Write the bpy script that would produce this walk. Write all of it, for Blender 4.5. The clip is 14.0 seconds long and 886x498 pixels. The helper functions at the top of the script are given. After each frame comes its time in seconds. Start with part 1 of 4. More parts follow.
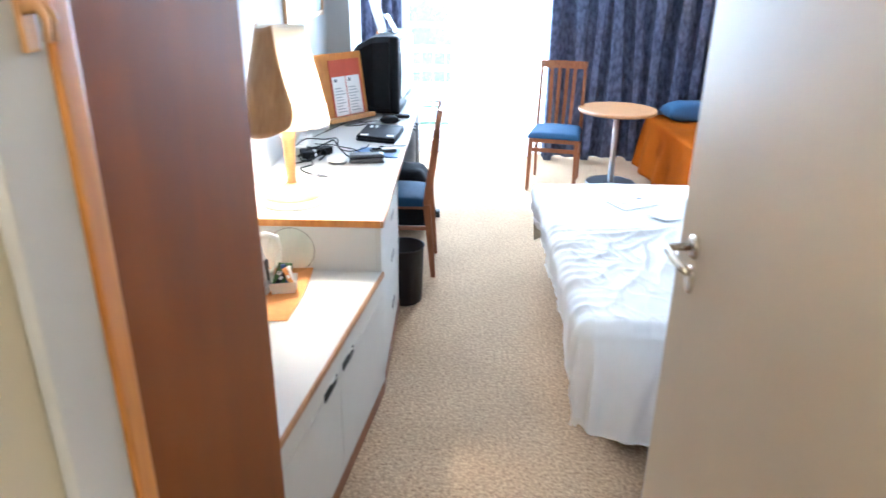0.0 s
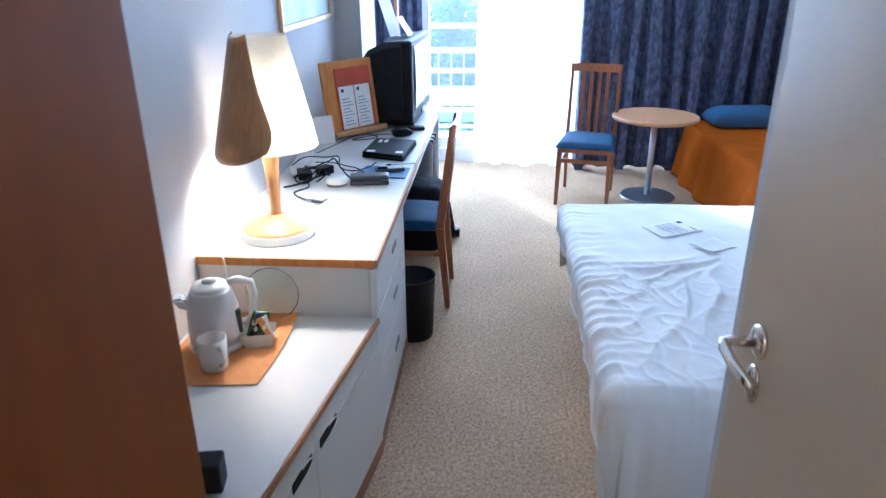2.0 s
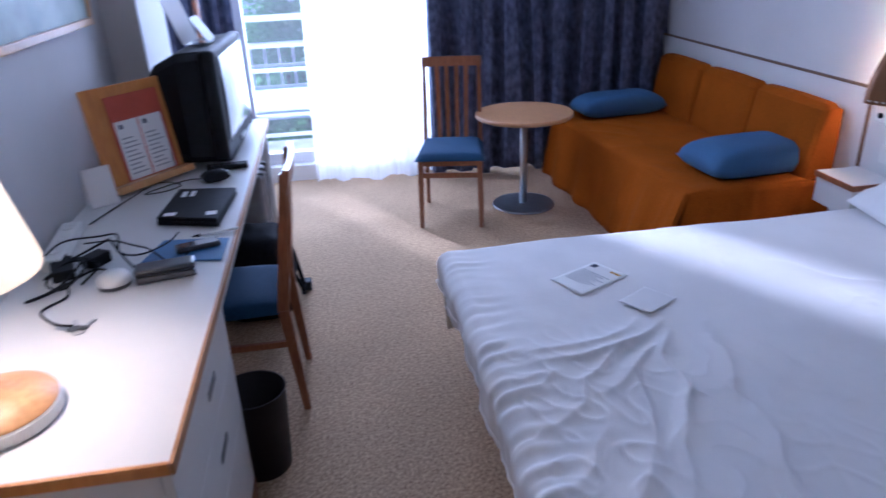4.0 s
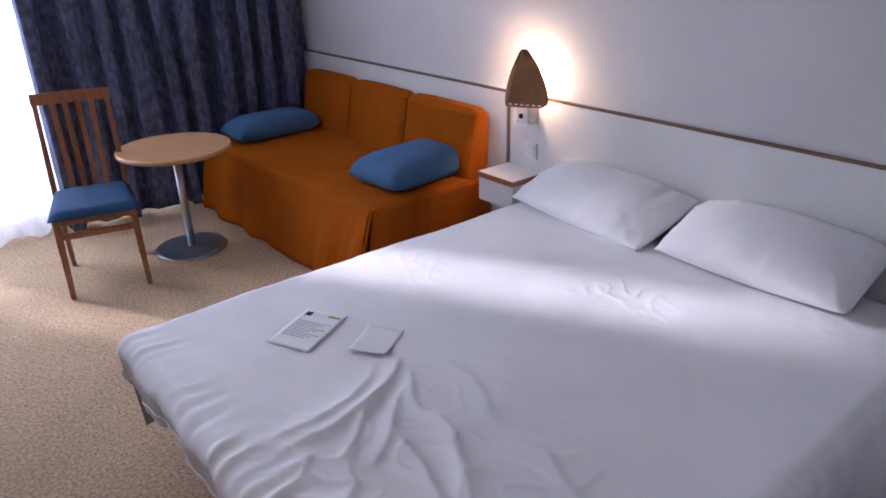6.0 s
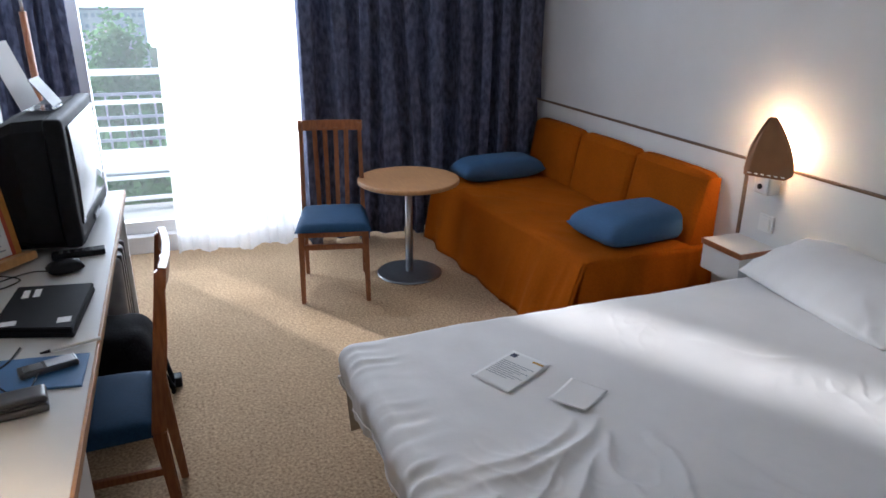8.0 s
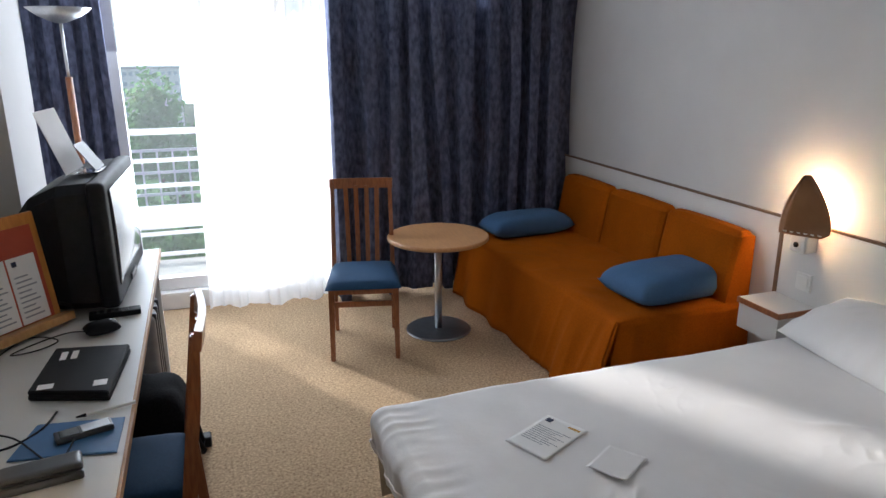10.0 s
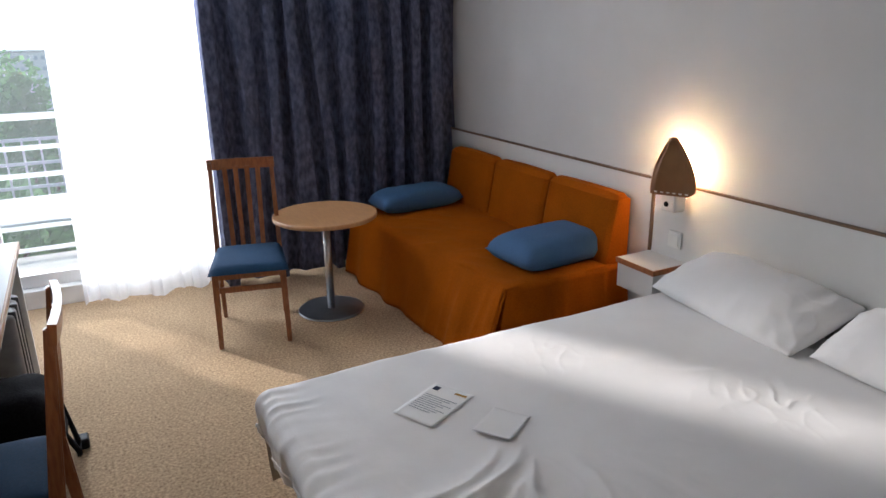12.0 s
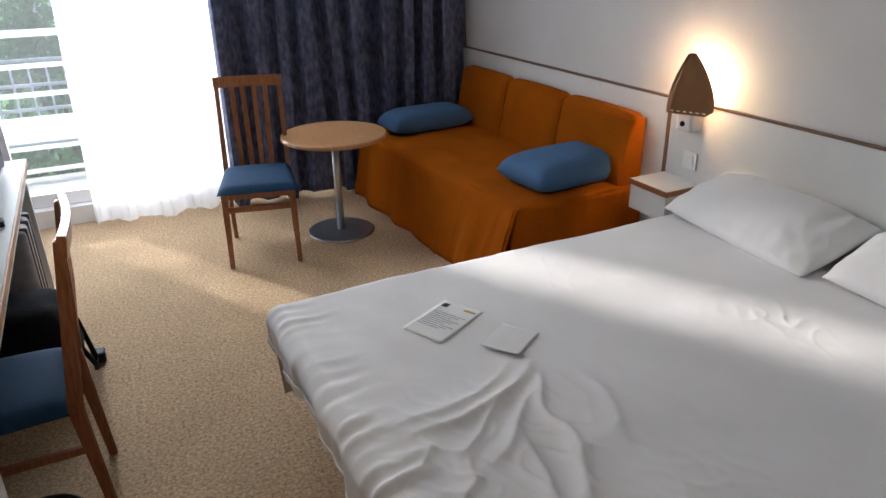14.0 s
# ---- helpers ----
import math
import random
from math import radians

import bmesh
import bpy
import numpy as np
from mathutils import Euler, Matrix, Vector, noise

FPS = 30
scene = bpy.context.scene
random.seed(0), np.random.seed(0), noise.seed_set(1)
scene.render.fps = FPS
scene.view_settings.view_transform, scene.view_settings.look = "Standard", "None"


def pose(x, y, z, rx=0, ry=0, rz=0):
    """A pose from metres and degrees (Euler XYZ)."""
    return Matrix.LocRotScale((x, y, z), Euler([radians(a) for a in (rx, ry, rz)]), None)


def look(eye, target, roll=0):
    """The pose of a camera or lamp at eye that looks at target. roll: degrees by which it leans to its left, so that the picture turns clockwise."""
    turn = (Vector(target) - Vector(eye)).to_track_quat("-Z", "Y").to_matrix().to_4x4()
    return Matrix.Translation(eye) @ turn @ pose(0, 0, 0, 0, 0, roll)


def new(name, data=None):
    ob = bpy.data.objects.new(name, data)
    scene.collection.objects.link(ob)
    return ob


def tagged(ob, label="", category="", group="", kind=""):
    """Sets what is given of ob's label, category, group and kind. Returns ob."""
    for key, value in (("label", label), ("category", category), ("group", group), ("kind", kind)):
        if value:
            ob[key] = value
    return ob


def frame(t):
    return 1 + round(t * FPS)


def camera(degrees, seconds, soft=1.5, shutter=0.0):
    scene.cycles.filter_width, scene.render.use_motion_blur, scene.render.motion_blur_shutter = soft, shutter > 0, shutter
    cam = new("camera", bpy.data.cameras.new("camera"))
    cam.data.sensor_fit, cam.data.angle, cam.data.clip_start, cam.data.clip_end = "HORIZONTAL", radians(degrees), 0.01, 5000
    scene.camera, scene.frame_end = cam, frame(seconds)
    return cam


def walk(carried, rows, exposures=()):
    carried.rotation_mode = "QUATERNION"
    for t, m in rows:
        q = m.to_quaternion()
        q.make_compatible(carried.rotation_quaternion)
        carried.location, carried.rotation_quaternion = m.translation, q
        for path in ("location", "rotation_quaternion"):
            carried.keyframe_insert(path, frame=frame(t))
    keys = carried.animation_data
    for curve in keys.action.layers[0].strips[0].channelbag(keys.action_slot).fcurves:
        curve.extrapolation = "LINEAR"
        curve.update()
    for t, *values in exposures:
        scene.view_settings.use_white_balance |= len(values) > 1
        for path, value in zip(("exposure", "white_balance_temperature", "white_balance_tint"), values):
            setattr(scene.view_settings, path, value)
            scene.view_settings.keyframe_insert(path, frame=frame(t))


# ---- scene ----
cam = camera(65.2, 14.0, shutter=0.5)
PATH = [
    (0, (0.063, -0.401, 1.612), (0.024, 1.449, 0.854), 0.7),
    (0.5, (0.222, -0.46, 1.607), (0.226, 1.384, 0.833), -0.7),
    (1, (0.26, -0.409, 1.59), (0.162, 1.426, 0.802), -2.9),
    (1.5, (0.217, -0.203, 1.58), (0.205, 1.624, 0.769), 1.5),
    (2, (0.152, 0.003, 1.603), (0.011, 1.847, 0.842), -0.4),
    (4.5, (0.145, 1.096, 1.587), (0.702, 2.811, 0.722), -1.9),
    (5, (0.163, 1.202, 1.588), (1.087, 2.735, 0.696), -0.4),
    (5.5, (0.12, 1.241, 1.593), (1.306, 2.607, 0.74), 0.3),
    (6, (0.111, 1.238, 1.605), (1.256, 2.658, 0.784), -1.3),
    (6.5, (0.114, 1.222, 1.611), (1.215, 2.703, 0.842), -0.9),
    (7, (0.098, 1.214, 1.619), (1.034, 2.806, 0.852), 0.3),
    (7.5, (0.068, 1.226, 1.621), (0.803, 2.932, 0.879), 0.7),
    (10, (0.03, 1.266, 1.658), (0.656, 3.082, 1.101), -0.2),
    (10.5, (0.057, 1.262, 1.645), (0.846, 3.004, 1.059), -0.1),
    (11, (0.089, 1.263, 1.633), (0.967, 2.953, 1.023), 0.0),
    (11.5, (0.105, 1.257, 1.626), (0.984, 2.948, 1.019), -1.2),
    (12, (0.106, 1.251, 1.625), (0.982, 2.94, 1.01), -0.9),
    (12.5, (0.093, 1.265, 1.612), (0.86, 2.974, 0.912), -1.0),
    (13, (0.114, 1.266, 1.58), (0.879, 2.918, 0.751), -1.9),
    (13.5, (0.116, 1.262, 1.581), (0.924, 2.9, 0.765), -1.6),
    (14, (0.112, 1.259, 1.586), (0.925, 2.897, 0.776), -0.9),
]
EXPOSURES = [(0, 2.65, 4950, 6), (0.6, 2.0, 5000, 8), (2.2, 1.7, 4450, 9), (4.4, 0.62, 4800, 28), (5.4, 0.72, 5350, 29), (6.5, 0.74, 5450, 24), (7.5, 0.64, 5600, 14), (10, 0.48, 6000, 12), (12.5, 0.58, 6100, 14), (14, 0.63, 6150, 13)]
walk(cam, [(t, look(eye, target, roll)) for t, eye, target, roll in PATH], EXPOSURES)

# ---- light ----
world = bpy.data.worlds.new("sky")
scene.world = world
world.use_nodes = True
wn = world.node_tree
bg = wn.nodes["Background"]
sky = wn.nodes.new("ShaderNodeTexSky")
sky.sky_type, sky.sun_disc = "NISHITA", False
SUN_EL = radians(20.5)
SUN_DIR = Vector((-0.495 * math.cos(SUN_EL), 0.869 * math.cos(SUN_EL), math.sin(SUN_EL)))
sky.sun_elevation, sky.sun_rotation = SUN_EL, math.atan2(SUN_DIR.x, SUN_DIR.y)
sky.air_density, sky.dust_density = 1.0, 1.0
wn.links.new(sky.outputs[0], bg.inputs[0])
bg.inputs[1].default_value = 0.15
sun = new("sun", bpy.data.lights.new("sun", "SUN"))
sun.data.energy, sun.data.angle, sun.data.color = 3.3, radians(2.8), (1.0, 0.93, 0.82)
sun.matrix_world = look(SUN_DIR * 20, (0, 0, 0))
skylight = new("window_daylight", bpy.data.lights.new("window_daylight", "AREA"))
skylight.data.shape, skylight.data.size, skylight.data.size_y = "RECTANGLE", 2.7, 2.1
skylight.data.energy, skylight.data.color = 110, (0.9, 0.95, 1.0)
skylight.matrix_world = look((0.7, 6.12, 1.35), (0.7, 3.4, 0.0))


def lamp_light(name, place, watts, radius, color):
    ob = new(name, bpy.data.lights.new(name, "POINT"))
    ob.data.energy, ob.data.shadow_soft_size, ob.data.color = watts, radius, color
    ob.location = place
    return ob


WARM = (1.0, 0.66, 0.34)
lamp_light("desk_lamp_bulb", (-0.59, 2.20, 1.2), 11, 0.05, (1.0, 0.74, 0.48))
# the passage light is an added warm fill for door and wardrobe
lamp_light("passage_fill", (0.12, -0.95, 2.38), 5, 0.12, (1.0, 0.8, 0.58))
lamp_light("wall_lamp_bulb", (2.493, 3.52, 0.99), 7.5, 0.02, WARM)


# ---- materials ----
def rgb(c):
    return (*c, 1.0)


def material(name, a, b=None, scale=20.0, rough=0.6, metal=0.0, bump=0.0, bump_scale=None, stretch=(1, 1, 1), detail=4.0, coat=0.0,
             blotch=0.0, blotch_scale=2.0, spec=0.5, fine=None, world_space=True):
    m = bpy.data.materials.new(name)
    m.use_nodes = True
    n, l = m.node_tree.nodes, m.node_tree.links
    p = n["Principled BSDF"]
    p.inputs["Metallic"].default_value = metal
    p.inputs["Specular IOR Level"].default_value = spec
    p.inputs["Coat Weight"].default_value = coat

    if world_space:
        geo = n.new("ShaderNodeNewGeometry")
        source = geo.outputs["Position"]
    else:
        source = n.new("ShaderNodeTexCoord").outputs["Object"]
    mapping = n.new("ShaderNodeMapping")
    mapping.inputs["Scale"].default_value = stretch
    l.new(source, mapping.inputs[0])
    t1 = n.new("ShaderNodeTexNoise")
    t1.inputs["Scale"].default_value, t1.inputs["Detail"].default_value = scale, detail
    l.new(mapping.outputs[0], t1.inputs[0])
    ramp = n.new("ShaderNodeValToRGB")
    b = b or tuple(c * 0.86 for c in a)
    ramp.color_ramp.elements[0].position, ramp.color_ramp.elements[1].position = 0.35, 0.65
    ramp.color_ramp.elements[0].color, ramp.color_ramp.elements[1].color = rgb(b), rgb(a)
    l.new(t1.outputs[0], ramp.inputs[0])
    colour = ramp.outputs[0]
    if fine:
        tf = n.new("ShaderNodeTexNoise")
        tf.inputs["Scale"].default_value, tf.inputs["Detail"].default_value = fine[0], 2.0
        l.new(mapping.outputs[0], tf.inputs[0])
        rf = n.new("ShaderNodeValToRGB")
        rf.color_ramp.elements[0].position, rf.color_ramp.elements[1].position = fine[2], fine[2] + 0.16
        rf.color_ramp.elements[0].color, rf.color_ramp.elements[1].color = (0, 0, 0, 1), (1, 1, 1, 1)
        l.new(tf.outputs[0], rf.inputs[0])
        mf = n.new("ShaderNodeMix")
        mf.data_type = "RGBA"
        mf.inputs["B"].default_value = rgb(fine[1])
        l.new(rf.outputs[0], mf.inputs["Factor"])
        l.new(colour, mf.inputs["A"])
        colour = mf.outputs["Result"]
    if blotch:
        t2 = n.new("ShaderNodeTexNoise")
        t2.inputs["Scale"].default_value, t2.inputs["Detail"].default_value = blotch_scale, 3.0
        l.new(source, t2.inputs[0])
        mr = n.new("ShaderNodeMapRange")
        mr.inputs["From Min"].default_value, mr.inputs["From Max"].default_value = 0.3, 0.7
        mr.inputs["To Min"].default_value, mr.inputs["To Max"].default_value = 1 - blotch, 1.0
        l.new(t2.outputs[0], mr.inputs[0])
        mx = n.new("ShaderNodeMix")
        mx.data_type, mx.blend_type = "RGBA", "MULTIPLY"
        mx.inputs["Factor"].default_value = 1.0
        l.new(colour, mx.inputs["A"])
        l.new(mr.outputs[0], mx.inputs["B"])
        colour = mx.outputs["Result"]
    l.new(colour, p.inputs["Base Color"])
    rr = n.new("ShaderNodeMapRange")
    rr.inputs["To Min"].default_value, rr.inputs["To Max"].default_value = max(0.02, rough - 0.08), min(1.0, rough + 0.08)
    l.new(t1.outputs[0], rr.inputs[0])
    l.new(rr.outputs[0], p.inputs["Roughness"])
    if bump:
        tb = n.new("ShaderNodeTexNoise")
        tb.inputs["Scale"].default_value, tb.inputs["Detail"].default_value = bump_scale or scale, 3.0
        l.new(mapping.outputs[0], tb.inputs[0])
        bp = n.new("ShaderNodeBump")
        bp.inputs["Strength"].default_value, bp.inputs["Distance"].default_value = bump, 0.004
        l.new(tb.outputs[0], bp.inputs["Height"])
        l.new(bp.outputs[0], p.inputs["Normal"])
    return m


def translucent(name, colour, through_share, clear=0.0, scale=60.0):
    m = bpy.data.materials.new(name)
    m.use_nodes = True
    n, l = m.node_tree.nodes, m.node_tree.links
    n.remove(n["Principled BSDF"])
    d, t, mx = n.new("ShaderNodeBsdfDiffuse"), n.new("ShaderNodeBsdfTranslucent"), n.new("ShaderNodeMixShader")
    geo = n.new("ShaderNodeNewGeometry")
    nz, ramp = n.new("ShaderNodeTexNoise"), n.new("ShaderNodeValToRGB")
    nz.inputs["Scale"].default_value = scale
    ramp.color_ramp.elements[0].color, ramp.color_ramp.elements[1].color = rgb([c * 0.9 for c in colour]), rgb(colour)
    l.new(geo.outputs["Position"], nz.inputs[0])
    l.new(nz.outputs[0], ramp.inputs[0])
    l.new(ramp.outputs[0], d.inputs[0])
    l.new(ramp.outputs[0], t.inputs[0])
    mx.inputs[0].default_value = through_share
    l.new(d.outputs[0], mx.inputs[1])
    l.new(t.outputs[0], mx.inputs[2])
    out = mx.outputs[0]
    if clear:
        tr, m2 = n.new("ShaderNodeBsdfTransparent"), n.new("ShaderNodeMixShader")
        m2.inputs[0].default_value = clear
        l.new(out, m2.inputs[1])
        l.new(tr.outputs[0], m2.inputs[2])
        out = m2.outputs[0]
    l.new(out, n["Material Output"].inputs[0])
    return m


def glass_material(name, tint=(1, 1, 1), veil=0.0):
    m = bpy.data.materials.new(name)
    m.use_nodes = True
    n, l = m.node_tree.nodes, m.node_tree.links
    n.remove(n["Principled BSDF"])
    g, t, mx = n.new("ShaderNodeBsdfGlossy"), n.new("ShaderNodeBsdfTransparent"), n.new("ShaderNodeMixShader")
    f = n.new("ShaderNodeFresnel")
    f.inputs[0].default_value = 1.45
    g.inputs["Roughness"].default_value = 0.02
    t.inputs[0].default_value = rgb(tint)
    l.new(f.outputs[0], mx.inputs[0])
    l.new(t.outputs[0], mx.inputs[1])
    l.new(g.outputs[0], mx.inputs[2])
    out = mx.outputs[0]
    # translucent share that imitates glare by paling what is behind the pane
    if veil:
        d, m2 = n.new("ShaderNodeBsdfTranslucent"), n.new("ShaderNodeMixShader")
        m2.inputs[0].default_value = veil
        l.new(out, m2.inputs[1])
        l.new(d.outputs[0], m2.inputs[2])
        out = m2.outputs[0]
    l.new(out, n["Material Output"].inputs[0])
    return m


M = {}
M["wall"] = material("wall_paint", (0.62, 0.61, 0.60), (0.59, 0.58, 0.57), 3, 0.75, bump=0.15, bump_scale=220, blotch=0.05, blotch_scale=1.2)
M["hall"] = material("hall_paint", (0.72, 0.66, 0.52), (0.68, 0.62, 0.48), 3, 0.7, bump=0.12, bump_scale=220, blotch=0.05)
M["ceiling"] = material("ceiling_paint", (0.8, 0.8, 0.78), (0.77, 0.77, 0.75), 5, 0.8, bump=0.1, bump_scale=150)
M["carpet"] = material("carpet", (0.62, 0.455, 0.285), (0.34, 0.235, 0.145), 85, 0.95, bump=1.0, bump_scale=190, detail=5, blotch=0.14, blotch_scale=2.5,
                       spec=0.1, fine=(80, (0.27, 0.175, 0.11), 0.56))
M["laminate"] = material("white_laminate", (0.68, 0.68, 0.66), (0.65, 0.65, 0.63), 6, 0.38, bump=0.03, bump_scale=300, blotch=0.04)
M["edging"] = material("wood_edging", (0.42, 0.21, 0.075), (0.33, 0.15, 0.05), 30, 0.45, stretch=(1, 6, 1))
M["door"] = material("door_laminate", (0.60, 0.49, 0.34), (0.58, 0.47, 0.325), 5, 0.36, bump=0.03, bump_scale=160, blotch=0.03)
M["brown"] = material("wardrobe_laminate", (0.25, 0.080, 0.018), (0.21, 0.064, 0.014), 8, 0.55, spec=0.08, bump=0.04, bump_scale=200, stretch=(1, 1, 0.2), blotch=0.08)
M["orange_wood"] = material("orange_wood", (0.62, 0.27, 0.05), (0.52, 0.2, 0.035), 14, 0.4, stretch=(4, 4, 0.5))
M["skirting"] = material("brown_skirting", (0.3, 0.12, 0.05), (0.24, 0.09, 0.04), 10, 0.5)
M["chair_wood"] = material("chair_wood", (0.34, 0.125, 0.045), (0.23, 0.075, 0.028), 40, 0.32, stretch=(3, 3, 0.4), coat=0.25, bump=0.05)
M["beech"] = material("table_beech", (0.50, 0.275, 0.125), (0.42, 0.215, 0.09), 18, 0.38, stretch=(6, 0.7, 1), bump=0.04, coat=0.15)
M["lampwood"] = material("light_wood", (0.62, 0.35, 0.14), (0.52, 0.28, 0.1), 20, 0.4, stretch=(3, 3, 0.5))
M["veneer"] = material("wood_veneer", (0.42, 0.24, 0.1), (0.36, 0.195, 0.075), 12, 0.35, stretch=(6, 6, 0.5), coat=0.2)
M["copper"] = material("brown_lamp_shell", (0.26, 0.125, 0.05), (0.22, 0.10, 0.038), 9, 0.3, metal=0.2, coat=0.3)
M["strip"] = material("dark_wood_strip", (0.17, 0.095, 0.05), (0.12, 0.065, 0.034), 30, 0.45, stretch=(1, 4, 1))
M["steel"] = material("brushed_steel", (0.55, 0.56, 0.57), (0.47, 0.48, 0.5), 60, 0.32, metal=1.0, stretch=(1, 1, 0.1))
M["base_steel"] = material("table_base_steel", (0.36, 0.39, 0.42), (0.31, 0.34, 0.37), 25, 0.36, metal=0.9)
M["chrome"] = material("polished_metal", (0.75, 0.72, 0.66), (0.7, 0.67, 0.6), 8, 0.14, metal=1.0)
M["seat"] = material("blue_seat_fabric", (0.02, 0.062, 0.13), (0.014, 0.046, 0.1), 160, 0.8, spec=0.2, bump=0.4, bump_scale=500, blotch=0.12, blotch_scale=9)
M["cushion"] = material("blue_cushion_fabric", (0.06, 0.15, 0.30), (0.045, 0.12, 0.25), 220, 0.85, bump=0.4, bump_scale=500, blotch=0.1, blotch_scale=6)
M["sofa"] = material("ochre_cover", (0.36, 0.086, 0.002), (0.30, 0.069, 0.0015), 130, 0.9, bump=0.25, bump_scale=420, blotch=0.16, blotch_scale=5, spec=0.06)
M["curtain"] = material("blue_curtain", (0.142, 0.162, 0.258), (0.058, 0.066, 0.112), 38, 0.9, bump=0.35, bump_scale=400, detail=7, stretch=(1, 1, 0.5), blotch=0.18,
                        blotch_scale=6, spec=0.15)
M["linen"] = material("white_linen", (0.88, 0.87, 0.865), (0.85, 0.84, 0.835), 7, 0.8, bump=0.12, bump_scale=30, blotch=0.03, spec=0.12)
M["bedbase"] = material("dark_red_base", (0.10, 0.035, 0.02), (0.075, 0.025, 0.015), 60, 0.8, bump=0.2)
M["valance"] = material("beige_valance", (0.5, 0.43, 0.32), (0.45, 0.38, 0.28), 80, 0.9, bump=0.2)
M["black"] = material("black_plastic", (0.012, 0.013, 0.016), (0.008, 0.009, 0.011), 30, 0.55, spec=0.18, bump=0.05, bump_scale=400)
M["bag"] = material("black_nylon", (0.012, 0.012, 0.014), (0.006, 0.006, 0.008), 120, 0.85, spec=0.1, bump=0.4)
M["darkgrey"] = material("dark_grey_plastic", (0.07, 0.075, 0.08), (0.055, 0.058, 0.062), 40, 0.35)
M["bin"] = material("bin_plastic", (0.014, 0.01, 0.011), (0.01, 0.007, 0.008), 20, 0.5, spec=0.25)
M["screen"] = material("dark_tube_glass", (0.03, 0.036, 0.04), (0.026, 0.031, 0.035), 2, 0.14, spec=0.5, coat=0.15)
M["white_plastic"] = material("white_plastic", (0.76, 0.76, 0.73), (0.73, 0.73, 0.7), 10, 0.3, coat=0.15)
M["china"] = material("white_china", (0.8, 0.79, 0.76), (0.77, 0.76, 0.73), 6, 0.15, coat=0.5)
M["paper"] = material("paper", (0.90, 0.90, 0.89), (0.87, 0.87, 0.86), 5, 0.7)
M["print"] = material("grey_print", (0.4, 0.42, 0.46), (0.34, 0.36, 0.4), 40, 0.7)
M["navy"] = material("dark_print", (0.03, 0.045, 0.10), (0.02, 0.03, 0.07), 40, 0.6)
M["gold"] = material("ochre_print", (0.6, 0.34, 0.06), (0.5, 0.28, 0.05), 40, 0.6)
M["red"] = material("red_cover", (0.52, 0.085, 0.04), (0.45, 0.07, 0.03), 12, 0.5)
M["napkin"] = material("orange_paper_mat", (0.72, 0.33, 0.10), (0.66, 0.29, 0.085), 40, 0.85, bump=0.2)
M["folder"] = material("blue_folder", (0.05, 0.16, 0.36), (0.04, 0.135, 0.3), 12, 0.4)
M["green"] = material("green_packet", (0.06, 0.16, 0.04), (0.03, 0.09, 0.02), 90, 0.4)
M["bluepk"] = material("blue_packet", (0.03, 0.09, 0.3), (0.02, 0.06, 0.2), 60, 0.4)
M["suitcase"] = material("grey_suitcase", (0.36, 0.36, 0.36), (0.28, 0.28, 0.29), 20, 0.45, bump=0.1)
M["frame_white"] = material("white_window_paint", (0.8, 0.8, 0.8), (0.77, 0.77, 0.77), 10, 0.4)
M["concrete"] = material("pale_concrete", (0.55, 0.54, 0.52), (0.48, 0.47, 0.45), 9, 0.85, bump=0.3)
M["picture"] = material("landscape_print", (0.35, 0.42, 0.38), (0.16, 0.24, 0.2), 5, 0.5, blotch=0.2, blotch_scale=9)
M["sheer"] = translucent("white_sheer", (0.9, 0.9, 0.9), 0.62, clear=0.16)
M["shade"] = translucent("white_lamp_fabric", (0.9, 0.86, 0.78), 0.55)
# clean panes; the last value adds a pale glare over the view
M["window_glass"] = glass_material("glare_veil_glass", (0.97, 0.99, 0.98), 0.018)
M["glass"] = glass_material("clear_glass", (0.97, 0.99, 0.98))
M["leaf"] = translucent("foliage", (0.19, 0.38, 0.16), 0.68, 0.0, 0.5)
# emissive white for the backdrop sheet, in place of a blown-out sky
M["sky_glow"] = material("glowing_sky_sheet", (0.5, 0.58, 0.6), (0.44, 0.52, 0.55), 0.01, 0.9)
hz = M["sky_glow"].node_tree.nodes["Principled BSDF"]
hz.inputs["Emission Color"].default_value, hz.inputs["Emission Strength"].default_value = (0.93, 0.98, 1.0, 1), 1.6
M["bark"] = material("bark", (0.12, 0.08, 0.05), (0.07, 0.05, 0.03), 6, 0.9)
M["ground"] = material("grass_ground", (0.09, 0.14, 0.05), (0.05, 0.09, 0.03), 0.2, 0.9, blotch=0.3, blotch_scale=0.03)
M["facade"] = material("white_facade", (0.85, 0.84, 0.82), (0.8, 0.79, 0.77), 0.6, 0.8)
M["pane_dark"] = material("far_window_glass", (0.6, 0.63, 0.65), (0.54, 0.57, 0.6), 0.5, 0.4)


# ---- building helpers ----
def part(name, bm, mat, parent=None, label="", smooth=False, place=None):
    me = bpy.data.meshes.new(name)
    bm.normal_update()
    bm.to_mesh(me)
    bm.free()
    me.materials.append(mat)
    if smooth:
        for f in me.polygons:
            f.use_smooth = True
    ob = new(name, me)
    if parent:
        ob.parent = parent
    if place is not None:
        ob.matrix_basis = place
    if label:
        ob["label"] = label
    return ob


def thing(name, place, label, category, group="", kind=""):
    ob = new(name)
    ob.empty_display_size = 0.1
    ob.matrix_basis = place
    return tagged(ob, label, category, group, kind)


